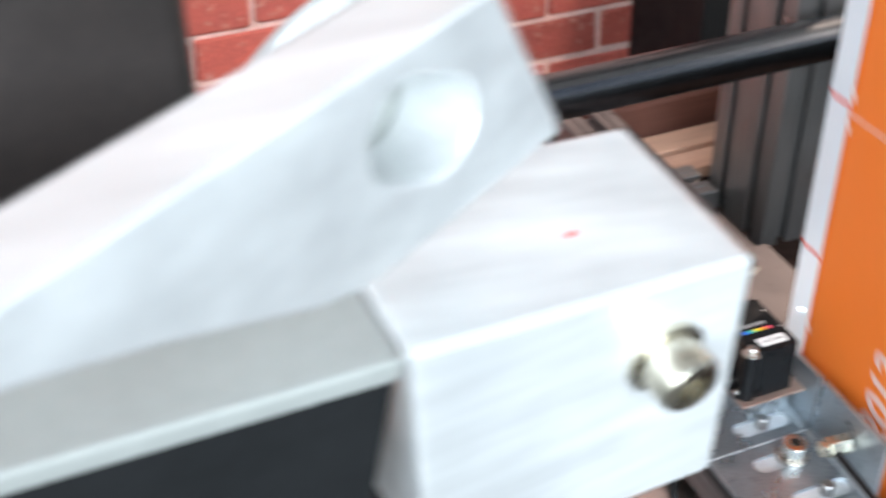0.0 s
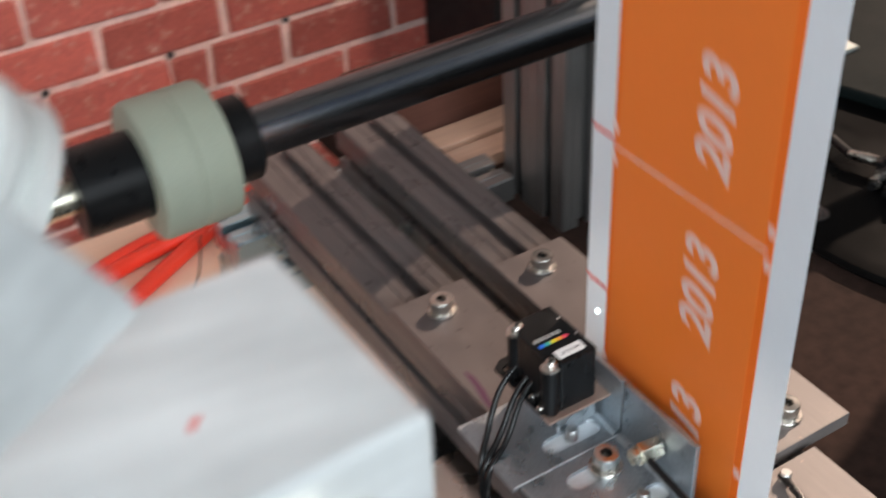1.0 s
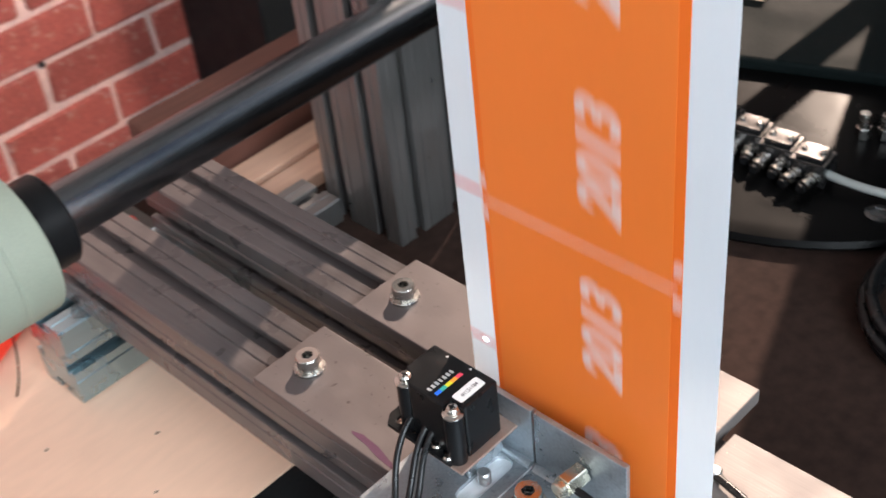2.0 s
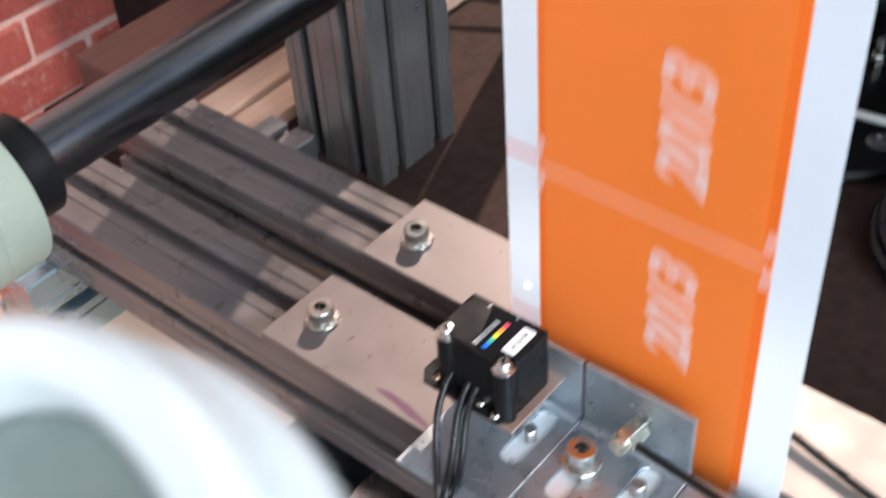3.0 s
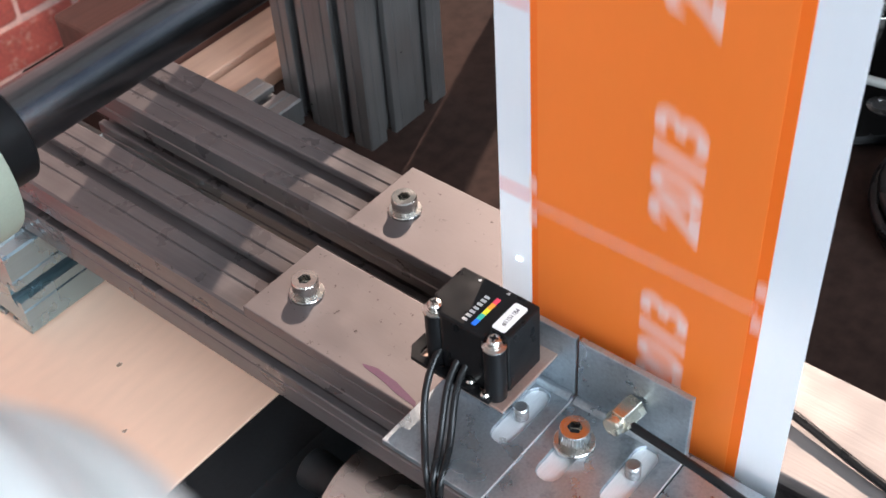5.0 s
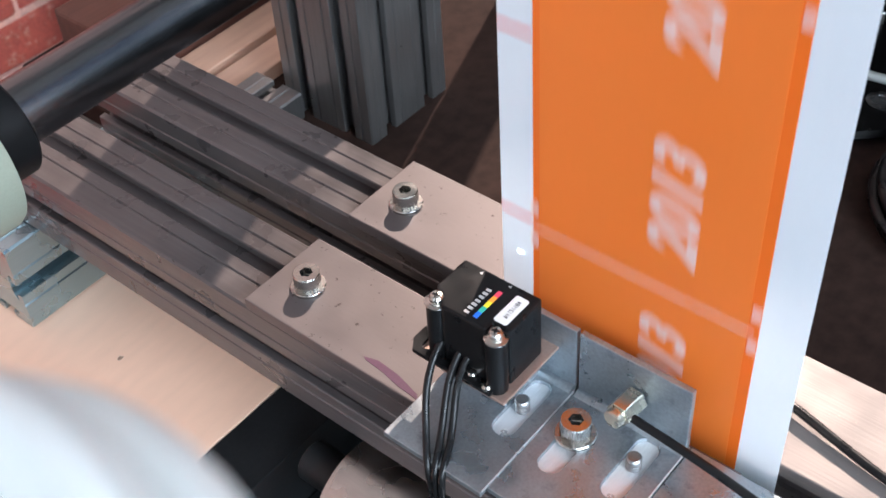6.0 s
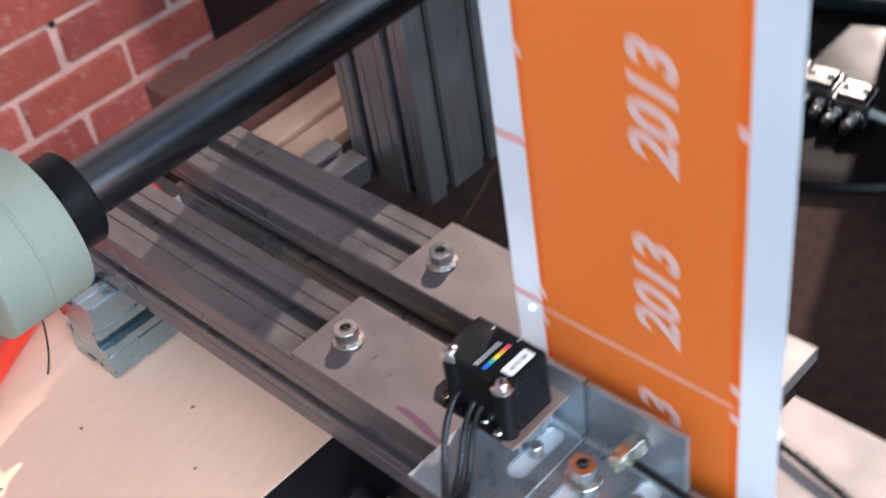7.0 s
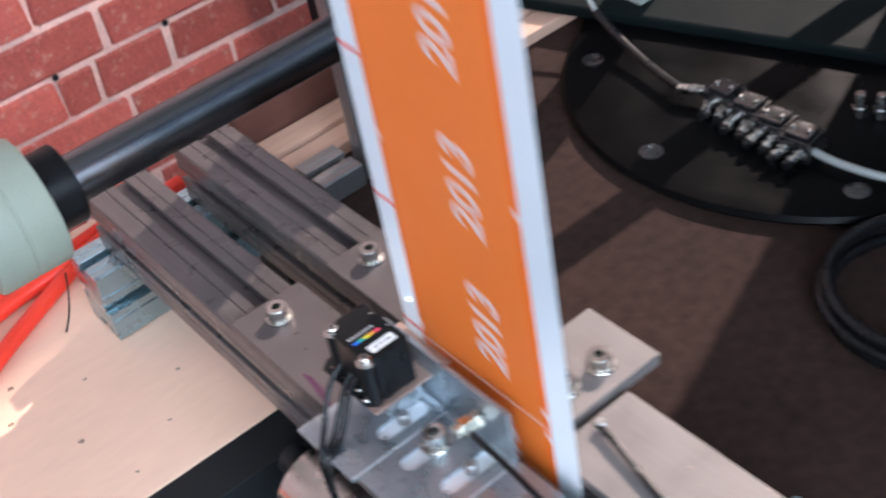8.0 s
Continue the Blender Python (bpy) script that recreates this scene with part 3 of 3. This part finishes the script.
    for x, y in ((0.3200, 0.4085), (0.3175, 0.4035), (0.3155, 0.3945)):
        part("screw", lathe([(0, 0.0022), (0.0022, 0.0022), (0.0022, 0.0034), (0.0014, 0.0042), (0, 0.0042)], 20, Matrix.Translation((x - ox, y - oy, 0))), STEEL, s, "small steel screw", True)
    # top print: mark, spectrum bar, number label; text runs along y
    top = 0.0325
    WHITEPRINT = plain("white_print", (0.42, 0.42, 0.41))
    cols = ((0.02, 0.16, 0.75), (0.05, 0.45, 0.35), (0.75, 0.70, 0.03), (0.85, 0.35, 0.04), (0.80, 0.06, 0.12))
    def onface(u, v, h):
        """u along the writing, v across it, from the middle of the top face."""
        return Matrix.Translation((0.3325 - ox + u, 0.4075 - oy + v, top + h))
    # writing runs along +x, its top towards +y
    for i, w in enumerate((0.9, 1, 1, 0.9, 1, 1, 0.9)):
        u = -0.0110 + i * 0.00238
        part("maker_mark", box(0, 0.0014 * w, 0, 0.0024, 0, 0.0001, 0, onface(u, -0.0002, 0)), WHITEPRINT, s)
    for i, c in enumerate(cols):
        part("spectrum_patch", box(0, 0.0034, 0, 0.0021, 0, 0.0001, 0, onface(-0.0110 + i * 0.0034, -0.0045, 0)), plain("spectrum_ink", c), s)
    lab = part("number_label", prism(rounded(-0.0080, 0.0080, -0.0162, -0.0098, 0.0011), 0.00012, onface(0.0004, 0, 0)), LABELW, s, "white number label")
    lettering("number", "#1151184", 0.004, onface(-0.0045, -0.0142, 0.00013), plain("black_print", (0.02, 0.02, 0.02)), lab, 0.0, 0.00006, 0.00002, (0.0105, 0.0022))
    for u, v in ((0.0092, 0.0085), (0.0098, -0.0055)):
        part("arrow_mark", prism([(0, 0), (0.0016, 0.0004), (0.0004, 0.0016)], 0.0001, onface(u, v, 0)), WHITEPRINT, s)
    part("lens", turned([(0, 0), (0.004, 0), (0.004, 0.0006), (0, 0.0006)], (0.3451 - ox, 0.4120 - oy, 0.02), (0.36 - ox, 0.4120 - oy, 0.02), 24), plain("lens_glass", (0.02, 0.02, 0.03), 0, 0.05), s)
    tagged(s, "small black colour sensor head with white number label and rainbow bar", "sensor")
    for pts in ([(0.3205, 0.4205, 0.0140), (0.3160, 0.4205, 0.0125), (0.3090, 0.4190, 0.0070), (0.3020, 0.4160, 0.0000), (0.2955, 0.4110, -0.0095), (0.2900, 0.4065, -0.0135), (0.2845, 0.4020, -0.0170), (0.2825, 0.3990, -0.0260), (0.2815, 0.3960, -0.0480), (0.281, 0.38, -0.072)],
                [(0.3205, 0.4110, 0.0140), (0.3170, 0.4112, 0.0120), (0.3120, 0.4110, 0.0055), (0.3075, 0.4095, -0.0005), (0.3000, 0.4060, -0.0105), (0.2925, 0.4020, -0.0142), (0.2850, 0.3985, -0.0170), (0.2820, 0.3965, -0.0260), (0.2810, 0.3940, -0.0480), (0.280, 0.375, -0.072)],
                [(0.3205, 0.4065, 0.0140), (0.3175, 0.4070, 0.0120), (0.3130, 0.4072, 0.0050), (0.3095, 0.4062, -0.0005), (0.3025, 0.4025, -0.0105), (0.2950, 0.3985, -0.0142), (0.2855, 0.3950, -0.0170), (0.2820, 0.3935, -0.0260), (0.2805, 0.3915, -0.0480), (0.279, 0.37, -0.072)]):
        c = tube("sensor_cable", pts, 0.0016, RUBBER)
        tagged(c, "thin black sensor cable drooping over the bracket", "cable", "sensor cables")
    spot = part("light_spot", prism([(0.0016 * math.cos(a), 0.0010 * math.sin(a)) for a in np.linspace(0, 2 * math.pi, 17)[:-1]], 0.00005, along((WEB_X - 0.0004, 0.4145, 0.0320), (WEB_X - 1, 0.4145, 0.0320))[0]), plain("sensor_light", (0.75, 0.95, 1.0), 6.0))
    tagged(spot, "bright white sensor light spot on the web's margin", "light spot", kind="structure")


WEB_X = 0.366


def idler_shaft():
    """Dark steel shaft with a cream nylon flange wheel between black collars."""
    y, z = SHAFT
    ob = empty("idler_shaft", (0.25, y, z))
    P = lambda x: (x - 0.25, 0, 0)
    def ring(rows, x):
        return turned(rows, P(x), P(x + 1), 48)
    part("shaft", ring([(0, 0), (0.0160, 0), (0.0160, 1.2), (0, 1.2)], 0.25), BLACKSTEEL, ob, "dark polished steel shaft", True)
    part("wheel", ring([(0.012, 0), (0.0390, 0), (0.0410, 0.0010), (0.0418, 0.003), (0.0418, 0.0235), (0.0411, 0.0242), (0.0411, 0.0252), (0.0418, 0.0260), (0.0418, 0.045), (0.0410, 0.0472), (0.0390, 0.048), (0.012, 0.048)], 0.2085), CREAM, ob, "cream nylon wheel with a seam", True)
    part("collar", ring([(0, 0), (0.0248, 0), (0.0261, 0.001), (0.0261, 0.0196), (0.0248, 0.0210), (0.0150, 0.0210)], 0.2566), BLACK, ob, "black collar", True)
    part("hub", ring([(0, 0), (0.0248, 0), (0.0261, 0.001), (0.0261, 0.0395), (0, 0.0395)], 0.1688), BLACK, ob, "black hub", True)
    part("journal", ring([(0, 0), (0.0100, 0), (0.0100, 0.012), (0.0125, 0.0125), (0.0125, 0.017), (0.0108, 0.0175), (0.0108, 0.034), (0, 0.034)], 0.1346), BRASS, ob, "bright journal end", True)
    part("end_nut", prism([(0.0155 * math.cos(math.pi / 3 * i), 0.0155 * math.sin(math.pi / 3 * i)) for i in range(6)], 0.013, along(P(0.1211), P(1))[0], 0.0008), DARK, ob)
    part("bearing_block", box(1.40 - 0.25, 1.46 - 0.25, -0.04, 0.04, -z - 0.142, 0.05, 0.004), DARK, ob)
    tagged(ob, "dark steel idler shaft with a cream nylon wheel and black collars", "roller shaft")


SHAFT = (0.639, 0.0558)


def lower_roller():
    ob = empty("lower_roller", (0.306, 0.344, -0.116))
    b = (0, -1, 0)
    part("tube", turned([(0.012, 0), (0.0290, 0), (0.0305, 0.0012), (0.0305, 0.318), (0.012, 0.33)], (0, 0.131, -0.004), b, 56), ROLLER, ob, "bright ground steel roller", True)
    part("journal", turned([(0, 0), (0.0105, 0), (0.0110, 0.0006), (0.0110, 0.030), (0, 0.030)], (0, 0.1605, -0.004), b, 32), DARK, ob, "black journal", True)
    part("journal", turned([(0, 0), (0.0125, 0), (0.0125, 0.05), (0, 0.05)], (0, -0.187, 0), b, 32), DARK, ob, "black journal", True)
    part("stand", box(-0.02, 0.02, -0.235, -0.200, -0.834, 0.005, 0.002), DARK, ob)
    tagged(ob, "bright steel roller with black journals below the rails", "roller")


def fore_bracket():
    """Block, slotted arm and pulley close to the camera."""
    blk = empty("clamp_block", (0.1165, 0.146, 0.3183))
    m = pose(0, 0, 0, 9, 6.3, 7.8)
    body = box(-0.0705, 0, 0, 0.042, -0.066, 0, 0.0016)
    bmesh.ops.transform(body, matrix=m @ Matrix(((1, 0, -0.22, 0), (0, 1, 0, 0), (0, 0, 1, 0), (0, 0, 0, 1))), verts=body.verts)
    part("block", body, CAST, blk)
    part("screw", turned([(0, 0), (0.0080, 0), (0.0080, 0.0014), (0.0062, 0.0016), (0.0064, 0.0080), (0.0056, 0.0094), (0.0032, 0.0096), (0.0030, 0.0060), (0, 0.0060)], m @ Vector((-0.0150, -0.0001, -0.0190)), m @ Vector((-0.0150, -1, -0.0190)), 30), BRASS, blk, "zinc plated socket screw with washer", True)
    part("red_dot", prism([(0.0012 * math.cos(a), 0.0006 * math.sin(a)) for a in np.linspace(0, 2 * math.pi, 13)[:-1]], 0.00008, m @ Matrix.Translation((-0.0295, 0.0165, 0.00002))), INKRED, blk)
    part("carrier_bar", box(-0.36, -0.0708, 0.0002, 0.050, -0.0055, -0.0008, 0.0008, m), GREYBAR, blk, "grey aluminium carrier bar")
    part("carrier_web", box(-0.36, -0.0708, 0.0014, 0.018, -0.13, -0.0058, 0.001, m), DARK, blk, "black steel web plate")
    part("column", box(-0.46, -0.40, -0.06, 0.02, -1.268, 0.05, 0.003), DARK, blk)
    tagged(blk, "bright aluminium clamp block with a zinc socket screw", "clamp block")
    arm = empty("slotted_arm", (0.083, 0.159, 0.345))
    u = Vector((0.838, 0.545, 0))
    face = Matrix(((u.x, 0, -u.y, 0), (u.y, 0, u.x, 0), (0, 1, 0, 0), (0, 0, 0, 1)))
    pts = [(0.0, 0.0), (-0.0015, 0.004), (-0.019, 0.032), (-0.022, 0.0330), (-0.160, 0.0330), (-0.160, 0.0290), (-0.108, 0.0235), (-0.087, 0.0150), (-0.061, 0.0030), (-0.052, 0.0005), (-0.044, 0.0)]
    tilt = math.atan2(-0.011, 0.024) * 0.9
    hole = [(-0.0372 + x * math.cos(tilt) - y * math.sin(tilt), 0.0185 + x * math.sin(tilt) + y * math.cos(tilt)) for x, y in slot_loop(-0.0048, 0.0048, 0, 0.0078, 12)]
    part("arm_bar", prism(pts, 0.014, face, 0.0009, [hole]), CAST, arm)
    part("slot_back", box(-0.050, -0.024, 0.006, 0.031, 0.0142, 0.0170, 0.0004, face), GREYBAR, arm)
    tagged(arm, "bright aluminium arm with an oval slot, resting on the clamp block", "arm")
    knob = empty("flanged_pulley", (0.0600, 0.2362, 0.3215))
    nrm = Vector((-0.625, 0.113, 0.772))
    rows = [(0.0262, -0.006), (0.0270, -0.001), (0.0280, 0.0003), (0.0318, 0.0005), (0.0329, -0.001), (0.0329, -0.004), (0.0300, -0.006), (0.0300, -0.008), (0.0329, -0.009), (0.0329, -0.012), (0.010, -0.013), (0.010, -0.030), (0, -0.030)]
    # rim coloured white for the strong light on it
    part("rim", turned(rows, (0, 0, 0), nrm, 64), RIM_LIT, knob, "", True)
    part("dish", turned([(0, -0.0045), (0.006, -0.0045), (0.009, -0.0065), (0.0262, -0.0065), (0.0262, -0.0075), (0, -0.0075)], (0, 0, 0), nrm, 48), DISH_SHADE, knob, "recessed face with its shade coloured in grey-green", True)
    w = nrm.normalized() * -0.030
    part("spindle", turned([(0, 0), (0.006, 0), (0.006, 0.05), (0, 0.05)], w, w + Vector((-0.9, 0.5, -0.3)), 20), STEEL, knob, "", True)
    part("housing", box(-0.16, -0.021, 0.012, 0.080, -0.09, 0.085, 0.004), DARKBROWN, knob, "dark brown bearing housing")
    part("housing_leg", box(-0.16, -0.10, 0.01, 0.06, -1.262, -0.0905, 0.004), DARK, knob)
    tagged(knob, "bright aluminium flanged pulley on a dark bearing housing", "pulley")


def clutter():
    for pts in ([(0.408, 0.823, -0.114), (0.395, 0.822, -0.114), (0.37, 0.822, -0.115), (0.34, 0.821, -0.122), (0.298, 0.820, -0.129), (0.250, 0.820, -0.131), (0.205, 0.806, -0.131), (0.10, 0.775, -0.131), (-0.1, 0.75, -0.131)],
                [(0.370, 0.836, -0.131), (0.345, 0.832, -0.131), (0.315, 0.826, -0.130), (0.282, 0.808, -0.131), (0.232, 0.780, -0.131), (0.185, 0.750, -0.131), (0.11, 0.69, -0.131), (0.0, 0.61, -0.131)],
                [(0.380, 0.853, -0.131), (0.33, 0.844, -0.131), (0.290, 0.836, -0.131), (0.240, 0.830, -0.131), (0.190, 0.812, -0.131), (0.12, 0.785, -0.131), (0.0, 0.77, -0.131)]):
        h = tube("red_hose", pts, 0.0068, REDHOSE)
        tagged(h, "bright red plastic air hose lying on the bench", "hose", "bundle of red hoses")
    tie = tube("cable_tie", [(0.285, 0.80, -0.120), (0.278, 0.782, -0.122), (0.270, 0.766, -0.130), (0.258, 0.757, -0.1375)], 0.0007, RUBBER)
    tagged(tie, "thin black cable tie end by the hoses", "cable tie")
    # black round cover with bolts, fittings and hose at the far side of the bed
    cover = empty("round_cover", (0.89, 0.545, -0.142))
    part("disc", lathe([(0, 0), (0.212, 0), (0.219, 0.002), (0.222, 0.006), (0.219, 0.010), (0.206, 0.013), (0, 0.014)], 72), COVER, cover, "", True)
    for a in (176, 226, 290, 130):
        part("bolt", lathe([(0, 0.013), (0.010, 0.0125), (0.010, 0.0145), (0.0062, 0.0148), (0.0055, 0.0140), (0, 0.0138)], 20, Matrix.Translation((0.194 * math.cos(radians(a)), 0.194 * math.sin(radians(a)), 0))), CHROME, cover, "", True)
    tagged(cover, "black round steel cover bolted to the machine bed", "cover")
    off = part("board_offcut", box(-0.040, 0.040, -0.032, 0.032, 0, 0.009, 0.001), BENCH)
    off.matrix_basis = pose(0.990, 0.668, -0.1158, 0, 0, 12)
    tagged(off, "sunlit pale board offcut lying on the teal plate", "board")
    plate = part("upper_plate", box(0, 0.34, -0.30, 0.30, 0, 0.012, 0.003), TEAL)
    plate.matrix_basis = pose(0.862, 0.605, -0.1278, 0, 0, 19.6)
    tagged(plate, "dark teal painted plate lying on the black cover", "plate")
    leg = empty("frame_leg", (0.872, 0.735, -0.1158))
    part("upright", box(-0.020, 0.020, -0.018, 0.018, 0.0045, 0.345, 0.002), GREYBAR, leg)
    part("foot_plate", box(-0.028, 0.028, -0.026, 0.026, 0, 0.004, 0.0006), GREYBAR, leg)
    tagged(leg, "dull grey aluminium frame leg standing on the teal plate", "frame leg")
    # added box, sized so its shadow bounds the sunlit patch on the bed
    housing = empty("machine_housing", (1.30, 0.40, -0.142))
    part("body", box(-0.15, 0.15, -0.30, 0.20, 0, 0.545, 0.006), TEAL, housing)
    part("lid", box(-0.155, 0.155, -0.305, 0.205, 0.5455, 0.557, 0.003), DARK, housing)
    tagged(housing, "dark teal box added on the bed to shade it", "housing")
    # second added box, out of view, holds the rear daylight off the bed
    box2 = empty("machine_housing", (0.92, -0.17, -0.142))
    part("body", box(-0.40, 0.40, -0.20, 0.18, 0, 0.40, 0.006), TEAL, box2)
    part("lid", box(-0.405, 0.405, -0.205, 0.185, 0.4005, 0.412, 0.003), DARK, box2)
    tagged(box2, "dark teal box added on the bed to shade it", "housing")
    # row of valve blocks along the cover, with fittings on the near side
    for k in range(4):
        v = empty("valve_block")
        v.matrix_basis = pose(0.777 - 0.0035 * k, 0.552 - 0.0285 * k, -0.128, 0, 0, 7)
        part("body", box(-0.011, 0.013, -0.0138, 0.0138, 0, 0.019, 0.001), CHROME, v)
        part("cover_plate", box(-0.008, 0.011, -0.0105, 0.0105, 0.0191, 0.0225, 0.0008), CHROME, v)
        for y in (-0.007, 0.007):
            part("screw", lathe([(0, 0.0226), (0.0022, 0.0226), (0.0022, 0.0240), (0.0012, 0.0246), (0, 0.0240)], 14, Matrix.Translation((0.001, y, 0))), STEEL, v, "", True)
        for y in (-0.0072, 0.0072):
            way = Vector((-1, 0.15 * (k - 1.5), -0.12)).normalized()
            at = Vector((-0.0112, y, 0.009))
            fit_part = part("fitting", turned([(0, 0), (0.0054, 0), (0.0054, 0.004), (0.0042, 0.0045), (0.0042, 0.009), (0.0050, 0.0095), (0.0050, 0.0135), (0.0030, 0.0145), (0, 0.0145)], at, at + way, 16), STEEL, v, "shiny nickelled push-in fitting", True)
            part("collar", turned([(0, 0), (0.0036, 0), (0.0036, 0.003), (0.0022, 0.003), (0, 0.0015)], at + way * 0.0147, at + way, 14), RUBBER, fit_part, "black release collar", True)
        tagged(v, "dark chromed valve block with push-in fittings on the black cover", "valve", "row of valve blocks")
    for x, y in ((0.834, 0.462), (0.842, 0.448)):
        f = empty("hose_fitting", (x, y, -0.128))
        part("hex", prism([(0.0062 * math.cos(math.pi / 3 * i), 0.0062 * math.sin(math.pi / 3 * i)) for i in range(6)], 0.010, None, 0.0006), STEEL, f)
        part("stem", lathe([(0, 0.0101), (0.0046, 0.0101), (0.0046, 0.020), (0.0038, 0.022), (0, 0.022)], 20), STEEL, f, "", True)
        tagged(f, "upright nickel-plated air fitting on the black cover", "fitting", "upright air fittings")
    h = tube("pale_hose", [(0.765, 0.4535, -0.119), (0.763, 0.44, -0.119), (0.765, 0.41, -0.120), (0.785, 0.36, -0.122), (0.83, 0.33, -0.1245)], 0.0034, GREYBAR)
    tagged(h, "pale plastic air hose leaving the valve row", "hose")
    e = turned([(0, 0), (0.0042, 0), (0.0046, 0.001), (0.0046, 0.022), (0.0030, 0.024), (0, 0.024)], (0.7665, 0.592, -0.1175), (0.7775, 0.566, -0.117), 20)
    tagged(part("hose_ferrule", e, STEEL, None, "", True), "bright steel ferrule where the hose meets the valve row", "ferrule")
    h = tube("air_hose", [(0.800, 0.722, -0.106), (0.786, 0.675, -0.117), (0.774, 0.625, -0.119), (0.7668, 0.593, -0.1175)], 0.0036, RUBBER)
    tagged(h, "black air hose leading to the fittings", "hose")
    h = tube("pale_rod", [(0.845, 0.90, -0.02), (0.83, 0.83, -0.055), (0.815, 0.765, -0.085), (0.801, 0.724, -0.105)], 0.0026, GREYBAR)
    tagged(h, "pale plastic tube leading down to the air hose", "tube")
    for k in range(3):
        r = 0.070 + 0.004 * (k % 2)
        pts = [(0.698 + r * math.cos(a), 0.302 + r * math.sin(a), -0.136 + 0.009 * k) for a in np.linspace(0, 2 * math.pi * 0.97, 26)]
        h = tube("cable_coil", pts, 0.0045, RUBBER)
        tagged(h, "coiled black rubber cable lying on the bed", "cable coil", "stack of cable coils")


# ---- the printed web, in rigid lengths ----
PITCH, SPEED, START = 0.0885, 0.248, -0.110
LOW, HIGH, BEND, TOP_LEAN = -0.70, 0.37, 0.07, 45


def web_pose(s):
    """The pose of a length of web whose lower edge has run s metres: up past the sensor, from a level run below, to a sloping run above."""
    arc = BEND * math.pi / 2
    if s < LOW - arc:
        return pose(WEB_X + BEND + (LOW - arc - s), 0, LOW - BEND, 0, -90, 0)
    if s < LOW:
        a = (LOW - s) / BEND
        return pose(WEB_X + BEND * (1 - math.cos(a)), 0, LOW - BEND * math.sin(a), 0, -math.degrees(a), 0)
    if s <= HIGH:
        return pose(WEB_X, 0, s)
    top = radians(TOP_LEAN)
    a = min((s - HIGH) / BEND, top)
    d = max(0.0, s - HIGH - BEND * top)
    return pose(WEB_X + BEND * (1 - math.cos(a)) + d * math.sin(a), 0, HIGH + BEND * math.sin(a) + d * math.cos(a), 0, math.degrees(a), 0)


SEGMENTS = []


def web_lengths():
    def strip(name, y0, y1, z0, z1, proud, material, parent):
        return part(name, box(-proud, -proud + 0.00012, y0, y1, z0, z1), material, parent)
    kinds = []
    for kind in range(3):
        ob = empty("web_length")
        part("film", box(0, 0.00015, 0.2885, 0.4240, 0, PITCH), WEB_WHITE, ob)
        strip("orange_field", 0.3065, 0.4080, 0, PITCH, 0.00016, WEB_DEEP, ob)
        strip("orange_panel", 0.3112, 0.4048, 0, PITCH, 0.00032, WEB_ORANGE, ob)
        strip("red_mark", 0.4085, 0.4239, -0.001, 0.001, 0.00020, INKRED, ob)
        face = Matrix(((0, 0, -1, -0.00046), (0, 1, 0, 0.3345), (1, 0, 0, 0.0140), (0, 0, 0, 1)))
        lettering("year", "2013", 0.02, face, WEB_PALE, ob, 0.28, 0.00055, 0.00006, (0.0540, 0.0215))
        if kind == 0:
            strip("cut_line", 0.3085, 0.4085, -0.0038, -0.0027, 0.00048, WEB_PALE, ob)
            for y in (0.4070, 0.3085):
                for z in (-0.0125, 0.0045):
                    strip("tick", y - 0.0018, y + 0.0018, z, z + 0.0050, 0.00050, WEB_PALE, ob)
        if kind == 1:
            for y in (0.4070, 0.3085):
                strip("tick", y - 0.0018, y + 0.0018, 0.0420, 0.0470, 0.00050, WEB_PALE, ob)
        tagged(ob, "length of glossy orange printed web with white margins", "printed web", "lengths of the running web")
        kinds.append(ob)
    used = set()
    for k in range(-24, 8):
        proto = kinds[k % 3]
        if k % 3 in used:
            ob = copy_thing(proto, web_pose(START + k * PITCH))
        else:
            used.add(k % 3)
            ob = proto
        SEGMENTS.append((k, ob))


def run(t):
    """Metres of web run by t seconds; the drive pulses a little."""
    return START + SPEED * t + float(np.interp(t, (0, 0.5, 1, 1.5, 2.3, 3, 3.5, 4, 4.5, 5.5, 6.5, 7, 7.5, 8), (0.003, 0.003, 0.001, 0.003, -0.002, 0.001, 0.002, -0.006, 0.001, 0.002, 0.004, 0.006, -0.003, -0.003)))


def motions():
    for k, ob in SEGMENTS:
        walk(ob, [(0.25 * i, web_pose(run(0.25 * i) + k * PITCH)) for i in range(33)])


setting()
machine_table()
rails()
plates()
brackets()
color_sensor()
idler_shaft()
lower_roller()
fore_bracket()
clutter()
web_lengths()
brick_wall()
motions()
